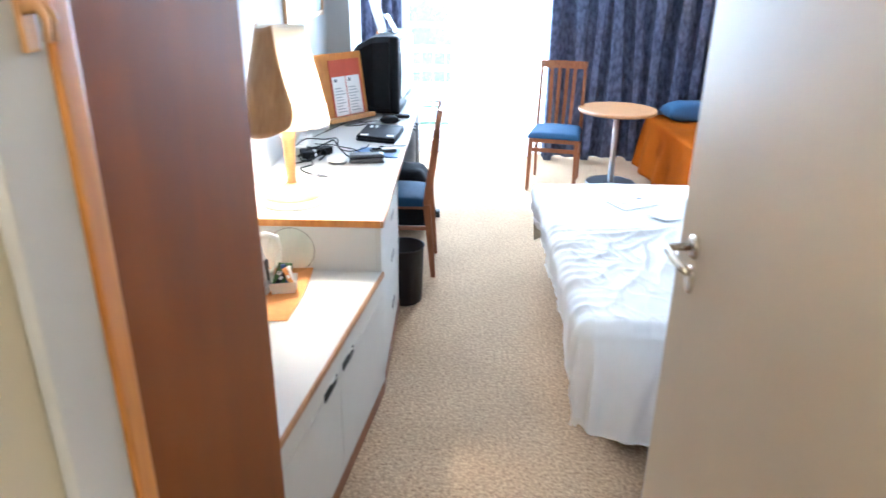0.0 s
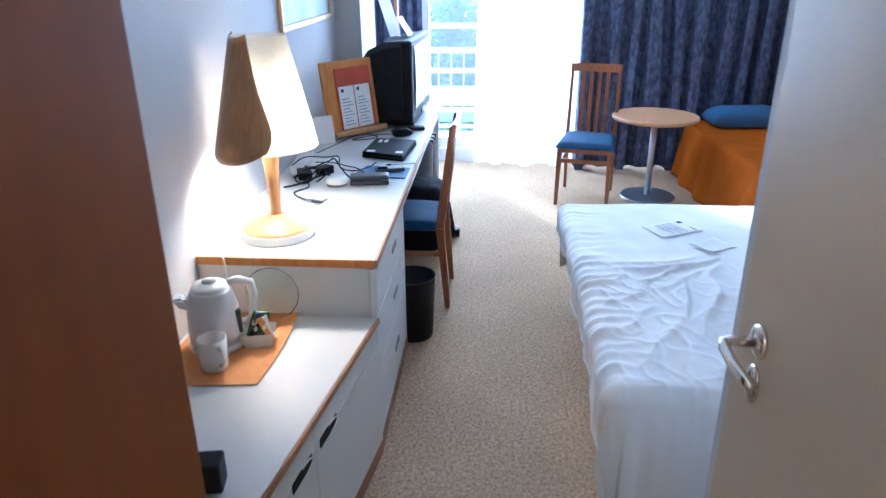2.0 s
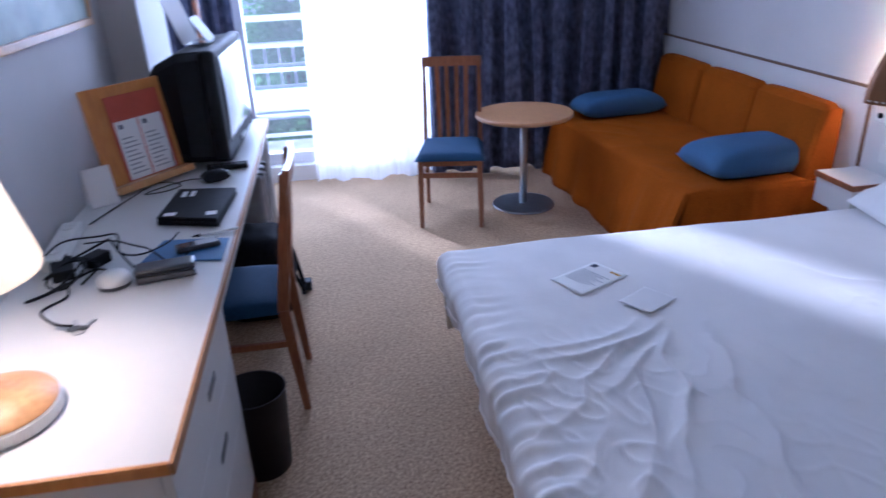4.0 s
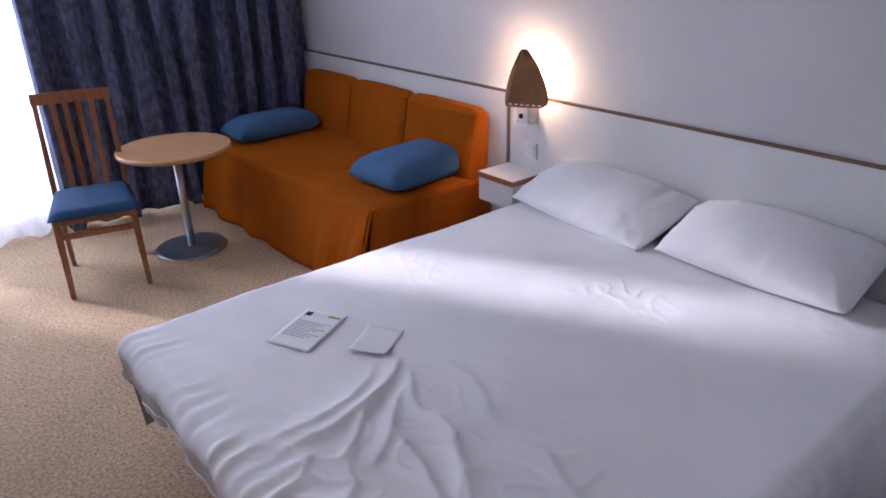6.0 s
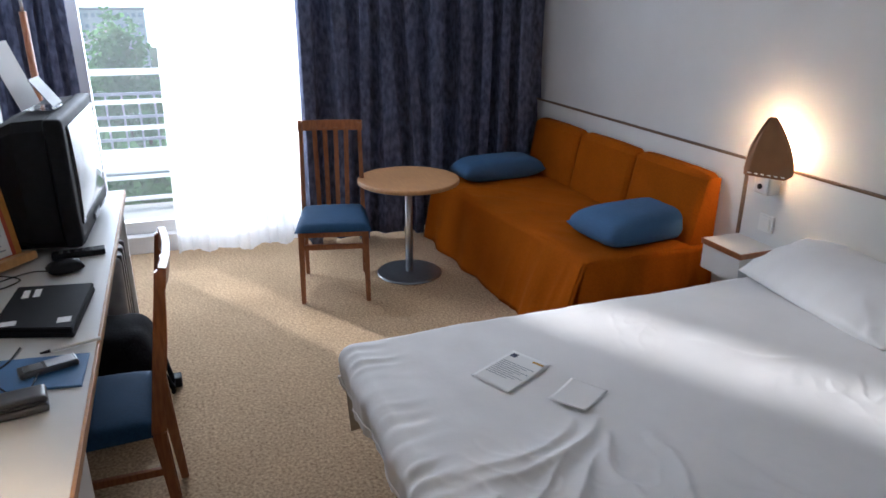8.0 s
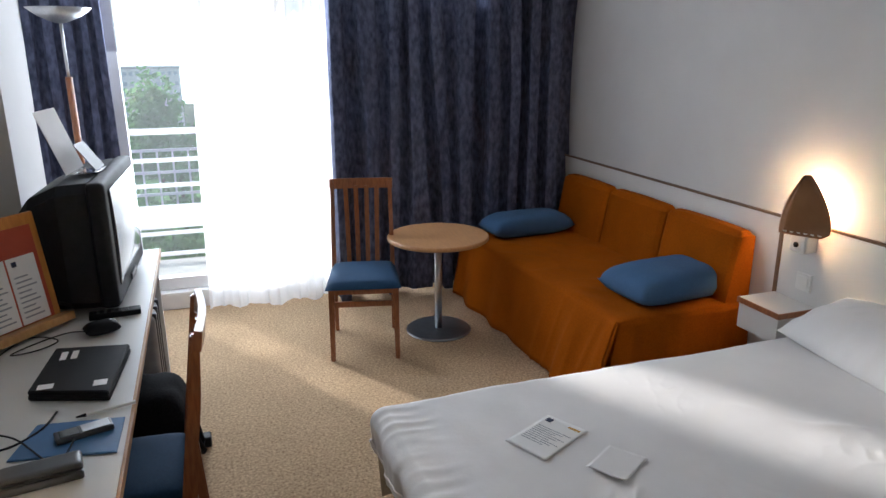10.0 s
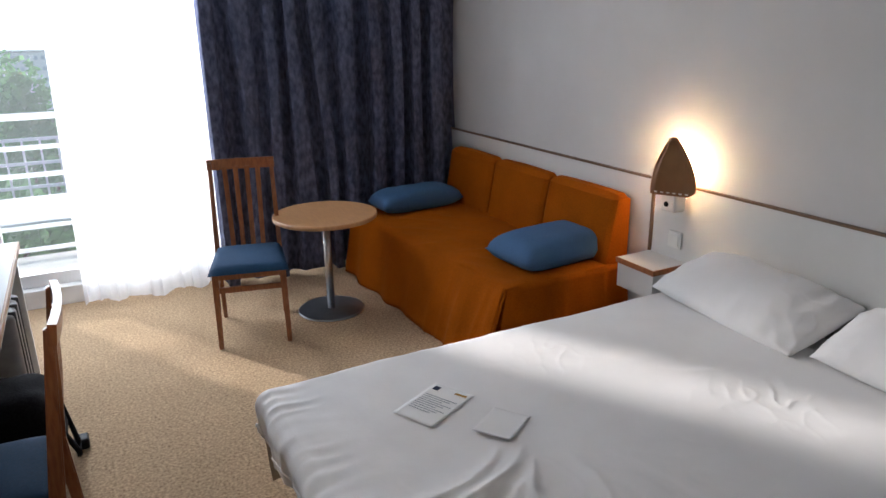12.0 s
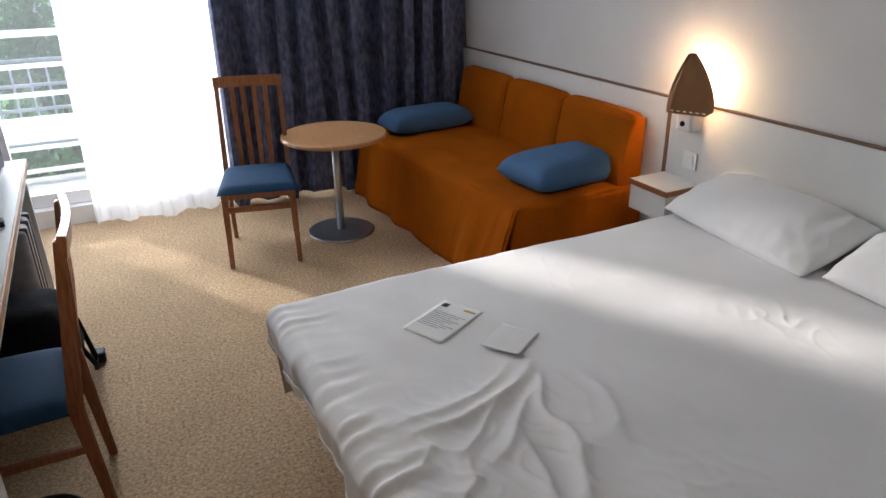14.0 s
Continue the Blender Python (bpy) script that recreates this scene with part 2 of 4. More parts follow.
def box(x0, x1, y0, y1, z0, z1, bevel=0.0, seg=2, bm=None):
    own = bm is None
    b = bmesh.new()
    bmesh.ops.create_cube(b, size=1)
    for v in b.verts:
        v.co = ((x0 + x1) / 2 + v.co.x * (x1 - x0), (y0 + y1) / 2 + v.co.y * (y1 - y0), (z0 + z1) / 2 + v.co.z * (z1 - z0))
    if bevel:
        bmesh.ops.bevel(b, geom=b.edges[:], offset=bevel, segments=seg, affect="EDGES", profile=0.7)
    if own:
        return b
    merge(bm, b)
    return bm


def merge(bm, b):
    me = bpy.data.meshes.new("join")
    b.to_mesh(me)
    b.free()
    bm.from_mesh(me)
    bpy.data.meshes.remove(me)
    return bm


def lathe(profile, steps=32, cx=0.0, cy=0.0, start=0.0, end=2 * math.pi):
    b = bmesh.new()
    full = abs(end - start - 2 * math.pi) < 1e-6
    rings = []
    n = steps if full else steps + 1
    for k in range(n):
        a = start + (end - start) * k / steps
        rings.append([b.verts.new((cx + r * math.cos(a), cy + r * math.sin(a), z)) for r, z in profile])
    for k in range(steps):
        p, q = rings[k], rings[(k + 1) % n]
        for i in range(len(profile) - 1):
            b.faces.new((p[i], q[i], q[i + 1], p[i + 1]))
    bmesh.ops.remove_doubles(b, verts=b.verts[:], dist=1e-5)
    bmesh.ops.recalc_face_normals(b, faces=b.faces[:])
    return b


def tube(points, radius, sides=8, taper=None):
    """A round bar along points."""
    b = bmesh.new()
    pts = [Vector(p) for p in points]
    rings = []
    for i, p in enumerate(pts):
        d = (pts[min(i + 1, len(pts) - 1)] - pts[max(i - 1, 0)]).normalized()
        u = d.cross(Vector((0, 0, 1)) if abs(d.z) < 0.9 else Vector((1, 0, 0))).normalized()
        w = d.cross(u)
        r = radius if taper is None else radius + (taper - radius) * i / (len(pts) - 1)
        rings.append([b.verts.new(p + r * (math.cos(2 * math.pi * k / sides) * u + math.sin(2 * math.pi * k / sides) * w)) for k in range(sides)])
    for p, q in zip(rings, rings[1:]):
        for k in range(sides):
            b.faces.new((p[k], p[(k + 1) % sides], q[(k + 1) % sides], q[k]))
    b.faces.new(rings[0])
    b.faces.new(rings[-1])
    bmesh.ops.recalc_face_normals(b, faces=b.faces[:])
    return b


def bar(p, q, w, d, w2=None, d2=None, bevel=0.004):
    """A square bar from p to q, w wide along x and d deep along y, that may taper."""
    b = bmesh.new()
    p, q = Vector(p), Vector(q)
    w2, d2 = w2 or w, d2 or d
    vs = []
    for c, ww, dd in ((p, w, d), (q, w2, d2)):
        vs.append([b.verts.new((c.x + sx * ww / 2, c.y + sy * dd / 2, c.z)) for sx, sy in ((-1, -1), (1, -1), (1, 1), (-1, 1))])
    for k in range(4):
        b.faces.new((vs[0][k], vs[0][(k + 1) % 4], vs[1][(k + 1) % 4], vs[1][k]))
    b.faces.new(vs[0][::-1])
    b.faces.new(vs[1])
    bmesh.ops.recalc_face_normals(b, faces=b.faces[:])
    bmesh.ops.bevel(b, geom=b.edges[:], offset=bevel, segments=2, affect="EDGES")
    return b


def sheet(nu, nv, fn, thick=0.0):
    """A grid surface of fn(u, v), u and v from 0 to 1, with a thickness."""
    b = bmesh.new()
    g = [[b.verts.new(fn(i / nu, j / nv)) for j in range(nv + 1)] for i in range(nu + 1)]
    for i in range(nu):
        for j in range(nv):
            b.faces.new((g[i][j], g[i + 1][j], g[i + 1][j + 1], g[i][j + 1]))
    if thick:
        b.normal_update()
        bmesh.ops.solidify(b, geom=b.faces[:], thickness=thick)
    return b


def prism(outline, z0, z1, bevel=0.0):
    """An upright block over a plan outline."""
    b = bmesh.new()
    lo = [b.verts.new((x, y, z0)) for x, y in outline]
    hi = [b.verts.new((x, y, z1)) for x, y in outline]
    n = len(outline)
    for k in range(n):
        b.faces.new((lo[k], lo[(k + 1) % n], hi[(k + 1) % n], hi[k]))
    b.faces.new(lo[::-1])
    b.faces.new(hi)
    bmesh.ops.recalc_face_normals(b, faces=b.faces[:])
    if bevel:
        bmesh.ops.bevel(b, geom=b.edges[:], offset=bevel, segments=2, affect="EDGES")
    return b


def puff(lx, ly, h, nx=28, ny=20, power=2.6, seed=0.0, crumple=0.006, pinch=0.06):
    """A stuffed cushion, lx by ly by h, base at z = 0."""
    b = bmesh.new()
    tops, bots = [], []
    for side, store in ((1, tops), (-1, bots)):
        for i in range(nx + 1):
            row = []
            for j in range(ny + 1):
                u, v = 2 * i / nx - 1, 2 * j / ny - 1
                e = max(0.0, (1 - abs(u) ** power)) ** 0.5 * max(0.0, (1 - abs(v) ** power)) ** 0.5
                sx = 1 - pinch * (1 - v * v) * abs(u) ** 3
                sy = 1 - pinch * (1 - u * u) * abs(v) ** 3
                x, y = u * lx / 2 * sy * 1.0, v * ly / 2 * sx
                w = crumple * (noise.noise((x * 9 + seed, y * 9, side * 3.0)) + 0.6 * noise.noise((x * 22 + seed, y * 16, side * 5.0)))
                w += crumple * 0.5 * (1 - abs(noise.noise((x * 14 + seed, y * 10 + x * 5, 7.0)))) ** 6
                w *= 0.4 + 1.4 * (1 - e)
                if i in (0, nx) or j in (0, ny):
                    row.append(tops[i][j] if side < 0 else b.verts.new((x, y, h * 0.42)))
                else:
                    row.append(b.verts.new((x, y, h * 0.42 + side * (h * (0.58 if side > 0 else 0.42) * e) + w * (side > 0))))
            store.append(row)
    for i in range(nx):
        for j in range(ny):
            b.faces.new((tops[i][j], tops[i + 1][j], tops[i + 1][j + 1], tops[i][j + 1]))
            f = (bots[i][j + 1], bots[i + 1][j + 1], bots[i + 1][j], bots[i][j])
            if len(set(f)) == 4:
                b.faces.new(f)
    return b


def smoothstep(a, b_, x):
    t = min(1.0, max(0.0, (x - a) / (b_ - a)))
    return t * t * (3 - 2 * t)


I4 = Matrix.Identity(4)
LEFT, RIGHT, BACK, WIN = -0.80, 2.55, 1.22, 5.95
CEIL = 2.5

# ---- the room ----
def structure(name, bm, mat, label):
    return tagged(part(name, bm, mat), label, name.split("_")[0], "", "structure")


structure("floor", box(-1.1, 2.75, -1.5, 6.0, -0.12, 0.0), M["carpet"], "beige speckled loop carpet over the whole room")
structure("ceiling", box(-1.1, 2.75, -1.5, 6.1, CEIL, CEIL + 0.12), M["ceiling"], "plain white painted ceiling")
structure("wall_left", box(LEFT - 0.12, LEFT, 0.97, 4.24, 0, CEIL), M["wall"], "white painted wall behind the desk")
structure("pier", box(LEFT - 0.12, -0.65, 4.243, 4.74, 0, CEIL), M["wall"], "white painted pier that juts from the wall")
structure("wall_left_window", box(-0.99, -0.87, 4.743, 6.1, 0, CEIL), M["wall"], "white painted wall beside the window")
structure("wall_right", box(RIGHT, RIGHT + 0.12, BACK - 0.12, 6.1, 0, CEIL), M["wall"], "white painted wall behind the bed and sofa")
structure("wall_bathroom", box(0.62, RIGHT, BACK - 0.12, BACK, 0, CEIL), M["wall"], "white painted wall by the near side of the bed")
structure("wall_hall_right", box(0.62, 0.74, -1.5, BACK - 0.123, 0, CEIL), M["hall"], "cream painted entrance passage wall")
structure("wall_hall_left", box(-0.50, -0.37, -1.5, 0.308, 0, CEIL), M["hall"], "cream painted entrance passage wall")
structure("wall_entrance", box(-0.37, 0.62, -1.5, -1.38, 0, CEIL), M["hall"], "cream painted end wall of the passage")
structure("wall_closet", box(-0.99, -0.923, -1.5, 0.967, 0, CEIL), M["hall"], "plain wall behind the wardrobe")
# window wall: an opening from x = -0.84 to 2.3 and z = 0.09 to 2.32
structure("wall_window_top", box(-0.87, RIGHT, WIN, WIN + 0.15, 2.34, CEIL), M["wall"], "white lintel above the window")
structure("wall_window_side", box(2.0, RIGHT, WIN, WIN + 0.15, 0.0, 2.337), M["wall"], "white wall beside the window behind the curtain")

win = tagged(new("window_1"), "white framed full height balcony window and door", "window", "", "structure")
part("window_sill", box(-0.86, 1.997, WIN - 0.04, WIN + 0.14, 0.0, 0.115, 0.006), M["frame_white"], win)
part("window_frame", box(-0.86, 1.997, WIN + 0.02, WIN + 0.09, 0.118, 0.20, 0.006), M["frame_white"], win)
part("window_frame", box(-0.86, 1.997, WIN + 0.02, WIN + 0.09, 2.26, 2.337, 0.006), M["frame_white"], win)
part("window_frame", box(-0.64, -0.405, WIN + 0.022, WIN + 0.088, 0.203, 2.257, 0.005), M["frame_white"], win)
for x in (-0.83, 0.56, 1.55, 1.96):
    part("window_frame", box(x - 0.035, x + 0.035, WIN + 0.022, WIN + 0.088, 0.203, 2.257, 0.005), M["frame_white"], win)
for x0, x1 in ((-0.795, -0.64), (-0.405, 0.525), (0.595, 1.515), (1.585, 1.925)):
    pane = part("pane", box(x0 + 0.002, x1 - 0.002, WIN + 0.05, WIN + 0.058, 0.205, 2.255), M["window_glass"], win)
    pane.visible_shadow = False

# headboard panel and its strips along the wall
panel = tagged(new("wall_panel"), "white laminate wall panel edged with brown wood strips", "wall panel", "", "structure")
part("panel_board", box(RIGHT - 0.016, RIGHT - 0.001, BACK + 0.01, 3.682, 0.08, 0.897, 0.002), M["laminate"], panel)
part("panel_board", box(RIGHT - 0.016, RIGHT - 0.001, 3.706, WIN - 0.02, 0.08, 0.897, 0.002), M["laminate"], panel)
part("top_strip", box(RIGHT - 0.02, RIGHT - 0.001, BACK + 0.01, WIN - 0.02, 0.898, 0.909, 0.002), M["strip"], panel)
part("upright_strip", box(RIGHT - 0.02, RIGHT - 0.001, 3.684, 3.704, 0.08, 0.897, 0.002), M["strip"], panel)
for nm, bx in (("baseboard", (RIGHT - 0.012, RIGHT, BACK, WIN, 0, 0.06)), ("baseboard", (0.605, 0.619, -1.38, BACK - 0.12, 0, 0.06))):
    tagged(part(nm, box(*bx), M["skirting"]), "brown skirting along the foot of the wall", "baseboard", "", "structure")

# ---- curtains ----
def curtain(name, x0, x1, y, z0, z1, folds, depth, mat, label, seed, flare=0.0, thick=0.0, pinched=False, billow=0.0):
    def fn(u, v):
        z = z0 + (z1 - z0) * v
        wob = noise.noise((u * folds * 0.55 + seed, seed, z * 0.35))
        ph = u * folds * 2 * math.pi + (4.2 if pinched else 1.5) * wob + 0.9 * noise.noise((seed, u * folds * 0.3, z * 0.6))
        amp = depth * (0.72 + (0.7 if pinched else 0.28) * noise.noise((u * folds * 0.8, seed + 7, 0.3)))
        x = x0 + (x1 - x0) * u + 0.2 * depth * math.sin(2 * ph) + flare * (1 - v) * (u - 0.5)
        if pinched:
            # broad ridges towards the room with narrow deep valleys between
            yy = y + amp * (2.6 * abs(math.cos(ph / 2)) ** 5 - 0.8) + 0.3 * amp * noise.noise((u * folds * 1.7, seed, z * 0.4))
        else:
            yy = y + amp * math.sin(ph) + 0.35 * amp * math.sin(2.3 * ph + seed)
        yy += 0.012 * noise.noise((x * 5, z * 2.2, seed)) - billow * (1 - v) ** 3 * (0.75 + 0.5 * noise.noise((x * 4, seed, 1)))
        zz = z + (0.016 * math.sin(ph * 0.5 + seed) if v == 0 else 0)
        return (x, yy, zz)
    th = thing(name, I4, label, "curtain")
    part("fabric", sheet(int(folds * (28 if pinched else 18)), 26, fn, thick), mat, th, smooth=True)
    part("heading", box(min(x0, x1), max(x0, x1), y - 0.012, y + 0.012, z1 - 0.05, z1 - 0.002, 0.003), mat, th)
    return th


curtain("drape", 0.80, 2.565, 5.70, 0.025, 2.42, 10.5, 0.062, M["curtain"], "heavy mottled blue floor length curtain drawn beside the sofa", 3.1, 0.0, 0.002, True)
curtain("drape", -0.85, -0.44, 5.78, 0.025, 2.42, 4.5, 0.035, M["curtain"], "heavy mottled blue curtain gathered at the window corner", 8.4, 0.0, 0.002, True)
curtain("sheer_curtain", 0.02, 0.99, 5.87, 0.012, 2.42, 9, 0.03, M["sheer"], "white sheer net curtain glowing before the window", 5.7, 0.10, 0.0, False, 0.10)
curtain("sheer_curtain", 0.99, 1.98, 5.87, 0.012, 2.42, 9, 0.03, M["sheer"], "white sheer net curtain glowing before the window", 15.2, 0.0)
rail = thing("curtain_rail", I4, "white ceiling curtain rail over the window", "curtain rail")
part("track", box(-0.86, 2.52, 5.66, 5.90, 2.424, 2.498, 0.004), M["frame_white"], rail)

# ---- outside ----
ground = tagged(part("ground", box(-1500, 1500, 6.3, 2500, -22.2, -22.0), M["ground"]), "green park land below the balcony", "ground", "", "structure")
balc = tagged(new("balcony"), "concrete balcony with a white painted rail", "balcony", "", "structure")
part("slab", box(-3.0, 5.0, WIN + 0.153, 7.25, -0.2, -0.03, 0.01), M["concrete"], balc)
for z, w in ((1.035, 0.05), (0.808, 0.035), (0.603, 0.035), (0.207, 0.03), (0.03, 0.03)):
    part("rail", box(-2.9, 4.9, 7.185, 7.22, z - w / 2, z + w / 2, 0.006), M["frame_white"], balc)
part("parapet_board", box(-2.9, 4.9, 7.18, 7.225, 0.25, 0.44, 0.006), M["frame_white"], balc)
for x in (-2.8, -1.4, 0.4, 1.9, 3.4, 4.8):
    part("post", box(x - 0.02, x + 0.02, 7.19, 7.215, -0.03, 1.01, 0.004), M["frame_white"], balc)
terr = tagged(new("terrace_fence"), "white railing of a terrace lower down outside", "fence", "", "structure")
part("slab", box(-4.0, 8.0, 13.9, 14.15, -1.35, -1.15, 0.02), M["frame_white"], terr)
for x in (-3.9, 2.0, 7.9):
    part("pillar", box(x - 0.1, x + 0.1, 13.95, 14.1, -21.9, -1.353), M["frame_white"], terr)
for z in (0.0, -0.38, -0.76):
    part("rail", box(-4.0, 8.0, 14.0, 14.04, z - 0.025, z + 0.025, 0.005), M["frame_white"], terr)
for k in range(49):
    part("post", box(-4.0 + 0.25 * k, -3.968 + 0.25 * k, 14.005, 14.035, -1.15, -0.027), M["frame_white"], terr)


def leaf_clump(b, c, r, count, rng):
    for _ in range(count):
        d = Vector((rng.gauss(0, 1), rng.gauss(0, 1), rng.gauss(0, 1))).normalized() * r * rng.uniform(0.55, 1.05)
        p = Vector(c) + d
        s = rng.uniform(0.10, 0.20)
        u = Vector((rng.gauss(0, 1), rng.gauss(0, 1), rng.gauss(0, 0.6))).normalized()
        w = u.orthogonal().normalized()
        b.faces.new([b.verts.new(p + q) for q in (u * s, w * s * 0.6, -u * s, -w * s * 0.6)])


def tree(x, y, h, conifer, seed):
    rng = random.Random(seed)
    z0 = -22.0
    th = thing("tree", pose(x, y, z0), "tall dark conifer in the park" if conifer else "broad leafy green tree in the park", "tree", "park trees")
    part("trunk", tube([(0, 0, 0), (0.05, 0, h * 0.5), (0, 0.05, h * 0.92)], 0.3, 8, 0.06), M["bark"], th)
    b = bmesh.new()
    for k in range(90):
        f = rng.uniform(0.12, 1.0) ** 0.8
        spread = (0.22 * h * (1 - f) + 0.25) if conifer else 0.22 * h * math.sin(math.pi * min(1, 0.12 + f * 0.86)) ** 0.7
        a = rng.uniform(0, 2 * math.pi)
        r = spread * rng.uniform(0.35, 1.0)
        leaf_clump(b, (r * math.cos(a), r * math.sin(a), h * f * 0.97 + 0.4), rng.uniform(0.7, 1.35), 80, rng)
    part("crown", b, M["leaf"], th)
    for k in range(5):
        a, f = k * 1.4, 0.3 + 0.1 * k
        part("limb", tube([(0, 0, h * f), (math.cos(a) * h * 0.14, math.sin(a) * h * 0.14, h * (f + 0.1))], 0.1, 6, 0.03), M["bark"], th)
    return th


rng = random.Random(4)
for k in range(16):
    tree(-12 + 1.55 * k + rng.uniform(-0.7, 0.7), 25 + rng.uniform(-2, 3) + (k % 2) * 5, rng.uniform(18.6, 20.9), False, 20 + k)
for k in range(14):
    tree(-26 + 3.0 * k + rng.uniform(-1, 1), 44 + rng.uniform(-4, 6), rng.uniform(18.8, 20.6), k % 3 == 0, 60 + k)
tree(-1.7, 32.5, 22.6, True, 91)
tree(-4.2, 36, 21.4, True, 92)


def far_house(x, y, w, d, storeys, bays):
    h = storeys * 3.0
    th = thing("apartment_building", pose(x, y, -22), "distant white apartment building beyond the park trees", "building", "far buildings")
    part("wall", box(0, w, 0, d, 0, h), M["facade"], th)
    part("roof", box(-0.3, w + 0.3, -0.3, d + 0.3, h + 0.01, h + 0.5), M["concrete"], th)
    for s in range(storeys):
        for k in range(bays):
            cx = (k + 0.5) * w / bays
            wd = part("window", box(cx - 0.5, cx + 0.5, -0.06, 0.02, 3 * s + 1.0, 3 * s + 2.1), M["pane_dark"], th)
    return th


tagged(part("pavement", box(-60, 60, 8.0, 19.0, -21.99, -21.9), M["frame_white"]), "pale paved forecourt below the balcony", "pavement", "", "structure")
far_house(-34, 235, 29, 14, 6, 16)
far_house(6, 262, 40, 14, 5, 16)
far_house(-90, 270, 44, 14, 6, 14)
# self-lit sheet added behind the buildings to whiten the horizon
sky_backdrop = tagged(part("backdrop", sheet(60, 1, lambda u, v: (-500 + 1000 * u, 340, -22 + v * (82 + 2 * math.sin(u * 9)))), M["sky_glow"]),
               "glowing white backdrop sheet standing in for the overexposed sky", "sky", "", "structure")

# ---- passage: door, wardrobe ----
door = tagged(new("door_1"), "open cream laminate door with a polished lever handle", "door", "", "structure")
part("leaf", box(0.556, 0.596, 0.10, 1.03, 0.012, 2.05, 0.001), M["door"], door)
frame_ob = part("door_frame", box(0.558, 0.618, -0.02, 0.097, 0.0, 2.1, 0.001), M["door"], door)
handle = part("handle", lathe([(0.0, 0.0), (0.026, 0.0), (0.027, 0.004), (0.022, 0.009), (0.012, 0.011), (0.0, 0.011)], 24), M["chrome"], door,
              "polished metal lever handle", True, Matrix.Translation((0.5555, 0.938, 1.079)) @ pose(0, 0, 0, 0, -90, 0))
part("lever", tube([(0, 0, 0.0), (0, 0, 0.046), (0, -0.006, 0.055), (0, -0.022, 0.06), (-0.002, -0.06, 0.06), (-0.006, -0.095, 0.054), (-0.01, -0.11, 0.046)], 0.0085, 12),
     M["chrome"], handle, "", True, pose(0, 0, 0, 0, 0, 0))
part("escutcheon", lathe([(0.0, 0.0), (0.024, 0.0), (0.024, 0.004), (0.019, 0.007), (0.0, 0.007)], 24), M["chrome"], door, "", True,
     Matrix.Translation((0.5555, 0.936, 1.006)) @ pose(0, 0, 0, 0, -90, 0) @ Matrix.Diagonal((1.35, 0.9, 1, 1)))
for z in (0.3, 1.75):
    part("hinge", tube([(0.552, 0.094, z), (0.552, 0.094, z + 0.09)], 0.007, 10), M["chrome"], door)

ward = thing("wardrobe", I4, "tall brown laminate wardrobe with an orange wood edge", "wardrobe")
part("side_panel", box(-0.372, -0.352, 0.358, 0.955, 0.0, 2.45, 0.002), M["brown"], ward)
part("back_panel", box(-0.92, -0.374, 0.935, 0.955, 0.0, 2.45, 0.002), M["brown"], ward)
part("edge_strip", box(-0.376, -0.346, 0.312, 0.356, 0.0, 2.45, 0.006), M["orange_wood"], ward, "orange wood edge strip")
part("inner_panel", box(-0.92, -0.378, 0.358, 0.378, 0.0, 2.45, 0.002), M["brown"], ward)
trim = tagged(part("trim", box(-0.368, -0.352, 0.20, 0.310, 0.0, 2.2, 0.004), M["wall"]), "cream painted trim board beside the wardrobe", "trim", "", "structure")
hook = thing("coat_hook", pose(-0.351, 0.275, 1.53) @ Matrix.Diagonal((0.55, 0.55, 0.9, 1)), "light wooden double coat hook on the cream trim", "hook")
part("plate", box(0.0, 0.012, -0.02, 0.02, 0.0, 0.06, 0.004), M["lampwood"], hook)
for s in (-1, 1):
    part("peg", tube([(0.01, s * 0.01, 0.045), (0.035, s * 0.012, 0.05), (0.05, s * 0.013, 0.035), (0.045, s * 0.013, 0.012)], 0.008, 10, 0.007), M["lampwood"], hook, "", True)

# assumed fixture, out of view, added to house the passage fill light
hl = thing("added_ceiling_light", pose(0.12, -0.95, CEIL), "unseen round ceiling light added to brighten the entrance passage", "ceiling light")
part("rim", lathe([(0.13, 0.0), (0.135, -0.03), (0.12, -0.035), (0.118, 0.0)], 40), M["white_plastic"], hl, "", True)
part("diffuser", lathe([(0.117, -0.02), (0.08, -0.055), (0.0, -0.07)], 40), M["shade"], hl, "frosted diffuser", True)

# ---- low chest and desk ----
FN, FF = Vector((-0.357, 0.962)), Vector((-0.212, 1.984))
low = thing("low_chest", I4, "low white laminate chest with wood edging and cut-out grips", "chest")


def low_line(y, off=0.0):
    return FN.x + (FF.x - FN.x) * (y - FN.y) / (FF.y - FN.y) + off


part("carcass", prism([(LEFT + 0.002, FN.y), (low_line(FN.y, -0.02), FN.y), (low_line(FF.y, -0.02), FF.y), (LEFT + 0.002, FF.y)], 0.06, 0.515), M["laminate"], low)
part("top", prism([(LEFT + 0.002, FN.y), (low_line(FN.y, -0.006), FN.y), (low_line(FF.y, -0.006), FF.y), (LEFT + 0.002, FF.y)], 0.516, 0.537, 0.001), M["laminate"], low)
part("edging", prism([(low_line(FN.y, -0.005), FN.y), (low_line(FN.y, 0.004), FN.y), (low_line(FF.y, 0.004), FF.y), (low_line(FF.y, -0.005), FF.y)], 0.517, 0.5385, 0.002), M["edging"], low)
part("plinth", prism([(low_line(FN.y, -0.03), FN.y), (low_line(FN.y, -0.004), FN.y), (low_line(FF.y, -0.004), FF.y), (low_line(FF.y, -0.03), FF.y)], 0.0, 0.058), M["skirting"], low)
ys = [FN.y + 0.004, 1.435, FF.y - 0.004]
